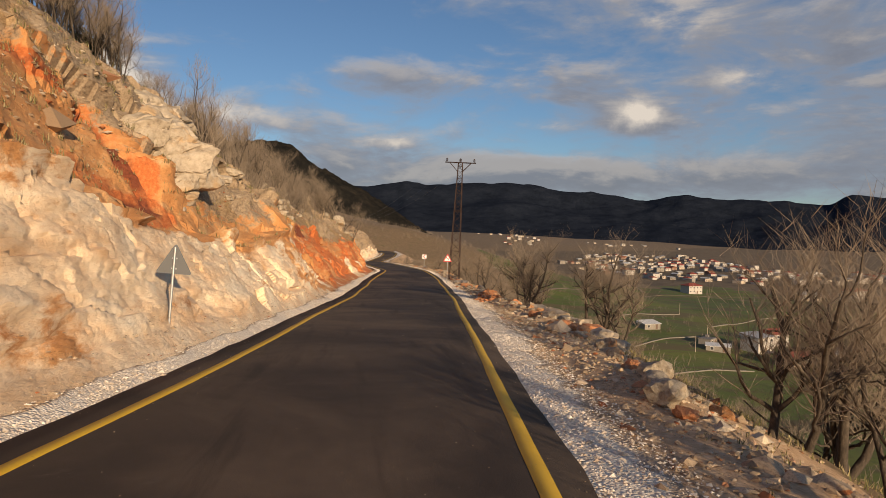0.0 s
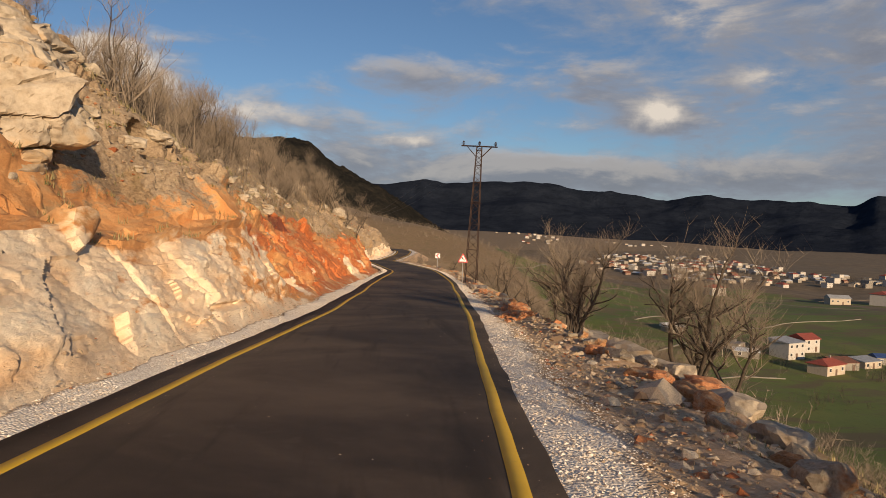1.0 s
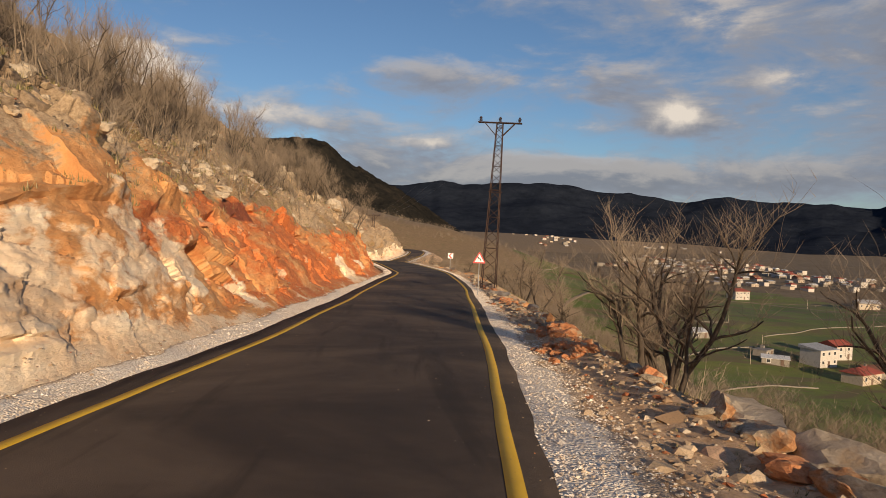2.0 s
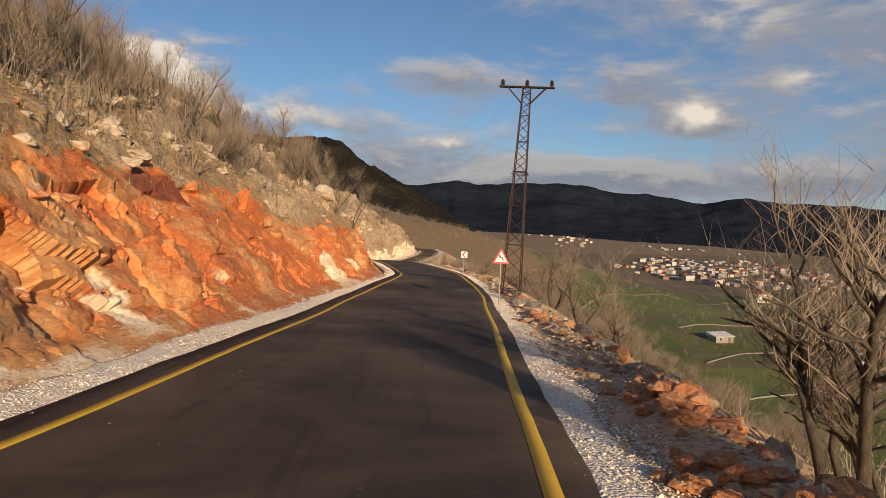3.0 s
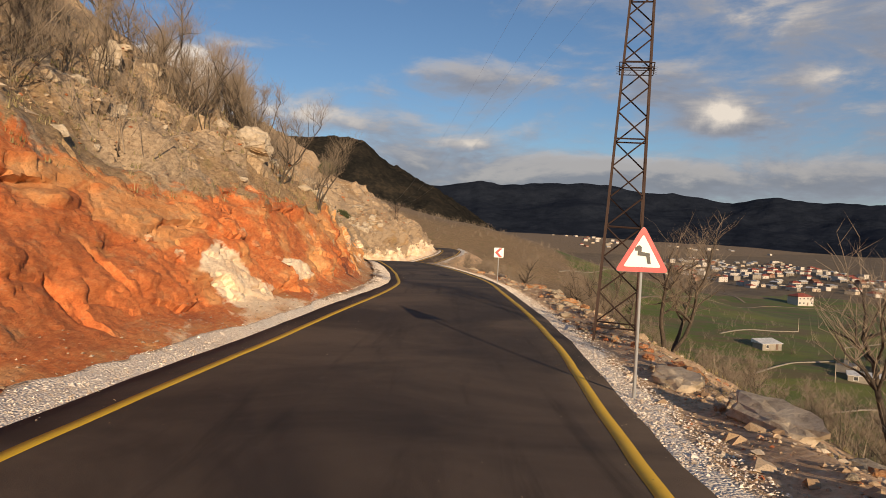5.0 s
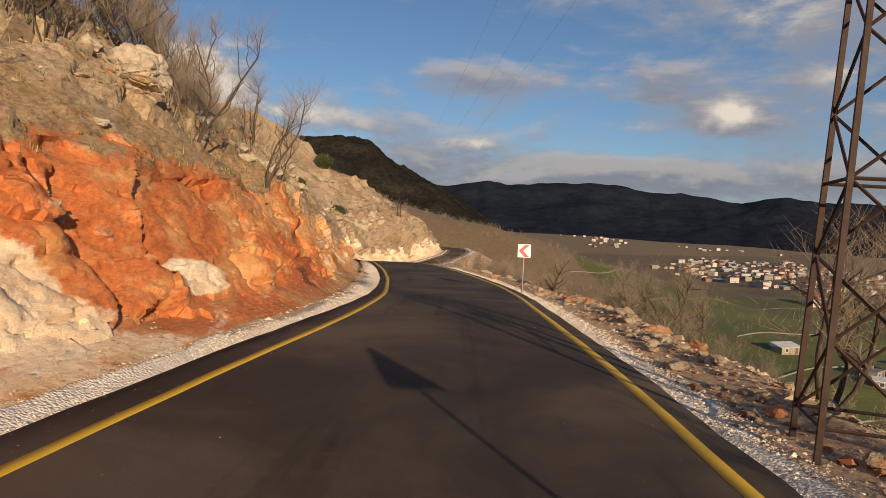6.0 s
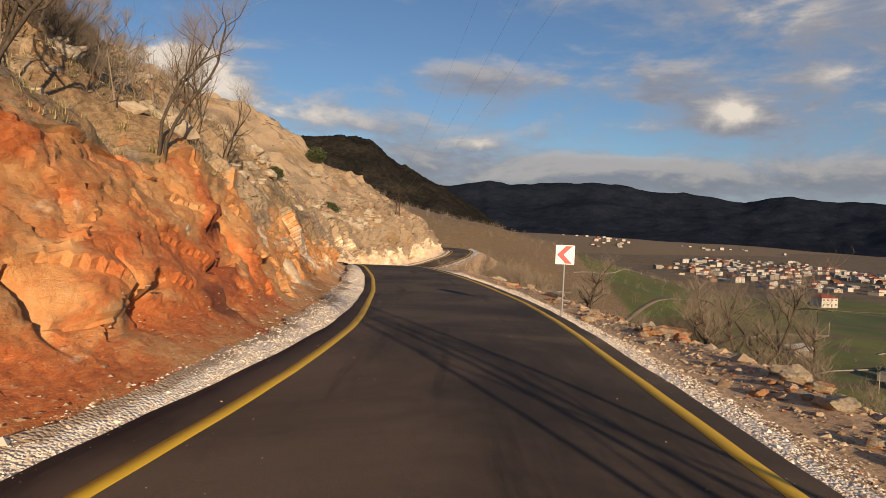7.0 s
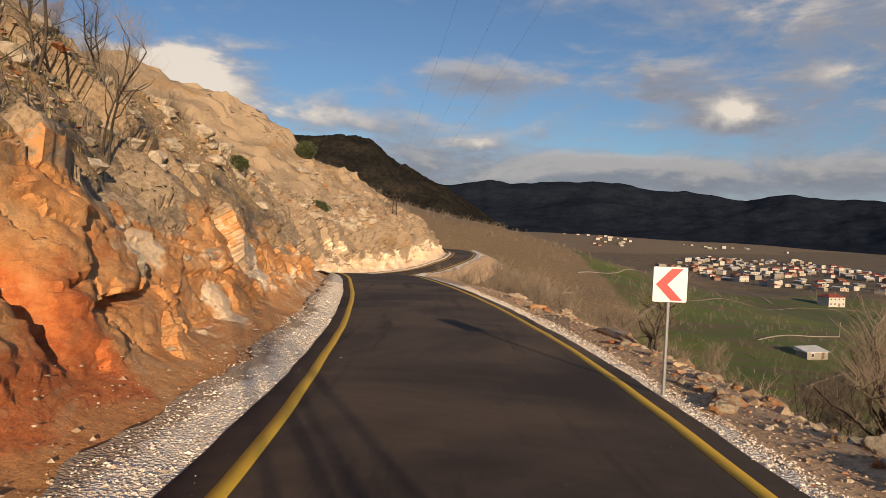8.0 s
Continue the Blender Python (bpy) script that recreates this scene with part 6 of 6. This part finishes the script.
put_house(house(20, 11, 8.0, "hip", 0, 0, 3, "large white three-storey block with a red roof", 0.6, 0.18, near), 318.0, 428.0, 30)
put_house(house(14, 9, 4.5, "gable", 1, 1, 1, "cream barn with a grey metal roof", 0.5, 0.25, near), 292.0, 436.0, -10)

kinds = [house(11, 9, 3.6, "hip", 0, 0, 1, "white village house with a red hipped roof", 0.5, 0.24, far=True), house(12, 9, 6.4, "hip", 0, 0, 2, "white two-storey village house with a red roof", 0.5, 0.22, far=True),
         house(11, 9, 3.4, "flat", 1, 2, 1, "cream flat-roofed village house", far=True), house(13, 9, 6.2, "flat", 0, 2, 2, "white two-storey flat-roofed village house", far=True), house(10, 7, 3.2, "lean", 2, 1, 1, "grey block house under sheet metal", 0.4, 0.15, far=True),
         house(14, 8, 3.4, "gable", 2, 5, 1, "long block barn with a pale sheet roof", 0.4, 0.2, far=True), house(10, 9, 3.6, "gable", 3, 4, 1, "pinkish house with a rusty gabled roof", 0.4, 0.28, far=True), house(12, 10, 6.0, "flat", 2, 2, 2, "unfinished grey block house with a flat roof", far=True)]
rng = np.random.default_rng(77)
placed = []


def settle(count, centre, half, years, share):
    tries = 0
    made = 0
    while made < count and tries < count * 60:
        tries += 1
        y = rng.uniform(*years)
        x = np.interp(y, *centre) + rng.uniform(-1, 1) * np.interp(y, *half)
        if all((x - a) ** 2 + (y - b) ** 2 > 10.5**2 for a, b in placed):
            placed.append((x, y))
            put_house(kinds[int(rng.choice(8, p=share))], float(x), float(y), float(rng.choice([8, 20, 98, 110, 14]) + rng.normal(0, 6)), float(rng.uniform(0.55, 0.88)))
            made += 1


mix_ = [0.10, 0.06, 0.20, 0.12, 0.20, 0.17, 0.07, 0.08]
settle(215, ([570, 700, 900, 1080], [345, 345, 370, 460]), ([570, 700, 900, 1080], [85, 115, 125, 80]), (570, 1080), mix_)
settle(44, ([560, 700], [470, 500]), ([560, 700], [70, 90]), (560, 720), mix_)
settle(10, ([1350, 1700], [600, 640]), ([1350, 1700], [90, 110]), (1400, 1650), mix_)
settle(24, ([1250, 1500, 2100], [300, 345, 400]), ([1250, 1500, 2100], [30, 55, 60]), (1250, 2100), mix_)

# field tracks and dry-stone walls
M_TRACK = material("pale_dirt_track", rendered((0.24, 0.18, 0.12)))
M_DRYWALL = material("dark_field_wall", rendered((0.26, 0.23, 0.18)))


def ribbon(name, points, width, mat, lift, label, category, height=0.0):
    pts = np.stack(vale(*np.array(points, float).T), -1)
    t = np.linspace(0, len(pts) - 1, 16 * len(pts))
    x, y = np.interp(t, range(len(pts)), pts[:, 0]), np.interp(t, range(len(pts)), pts[:, 1])
    for _ in range(12):
        x[1:-1], y[1:-1] = (x[:-2] + 2 * x[1:-1] + x[2:]) / 4, (y[:-2] + 2 * y[1:-1] + y[2:]) / 4
    dx, dy = np.gradient(x), np.gradient(y)
    nx, ny = -dy / np.hypot(dx, dy), dx / np.hypot(dx, dy)
    cross_ = [-1, -0.8, 0.8, 1]
    tall = [-0.5, height, height, -0.5]
    xs = np.stack([x + nx * c * width / 2 for c in cross_], 1)
    ys = np.stack([y + ny * c * width / 2 for c in cross_], 1)
    zs = ground_height(xs, ys) + lift + np.array(tall)[None] + (0.12 * fbm(xs * 0.9, ys * 0.9, 0, 2, 8) if height else 0)
    return tagged(sheet(name, xs, ys, zs, mat), label, category, kind="structure")


for k, pts in enumerate([[(60, 300), (89, 352), (135, 405), (190, 452), (232, 468), (290, 455), (350, 470)], [(194, 610), (205, 540), (192, 470)], [(232, 468), (262, 400), (330, 385), (420, 400)]], 1):
    ribbon(f"track_{k}", pts, 3.2, M_TRACK, 0.16, "pale dirt track through the fields", "track", 0.02)
for k, pts in enumerate([[(105, 300), (128, 322), (150, 330)], [(92, 245), (112, 262), (128, 268)], [(8, 300), (22, 308), (40, 312)], [(-14, 330), (6, 338), (30, 336), (52, 342)], [(150, 300), (190, 330), (240, 345)], [(85, 205), (105, 215), (118, 214)], [(60, 380), (90, 420), (110, 470)]], 1):
    ribbon(f"field_wall_{k}", pts, 0.7, M_DRYWALL, 0.0, "low dry-stone wall dividing the fields", "wall", 0.5)

# bare trees among the houses, and along the fields
rng = np.random.default_rng(88)
spots = []
for a, b in placed:
    for _ in range(3):
        spots.append((a + rng.normal(0, 12), b + rng.normal(0, 12), rng.uniform(3, 7)))
for _ in range(300):
    spots.append((rng.uniform(60, 520), rng.uniform(430, 1100), rng.uniform(1.5, 4.5)))
for a, b in [(116, 282), (124, 240), (131, 250), (150, 240), (168, 250), (145, 215), (160, 225), (128, 228), (180, 235), (100, 180), (110, 190), (120, 185)]:
    for _ in range(7):
        spots.append((a + rng.normal(0, 4), b + rng.normal(0, 4), rng.uniform(2, 5)))
spots = np.array(spots)
spots = np.stack([*vale(spots[:, 0], spots[:, 1]), spots[:, 2] * 1.3], -1)
thicket("valley_trees", np.stack([spots[:, 0], spots[:, 1], ground_height(spots[:, 0], spots[:, 1]) - 0.2, spots[:, 2]], -1), "bare trees and hedges scattered through fields and village", 51, 8, M_BARK)

# slender field poles
for x, y in [(112.0, 240.0), (150.0, 330.0), (128.0, 262.0), (250.0, 430.0)]:
    x, y = vale(x, y)
    z = float(ground_height(np.array([[x]]), np.array([[y]]))[0, 0])
    root = new("utility_pole")
    root.matrix_world = pose(x, y, z)
    bm = bmesh.new()
    tube(bm, (0, 0, -0.5), (0, 0, 8.5), 0.14, 0.09, 8)
    part("mast", bm, WALLS[1], root)
    bm = bmesh.new()
    tube(bm, (-0.8, 0, 8.1), (0.8, 0, 8.1), 0.05, 0.05, 6)
    part("crossbar", bm, M_RUST, root)
    tagged(root, "slender pale utility pole standing in the green field", "utility pole", "field poles")
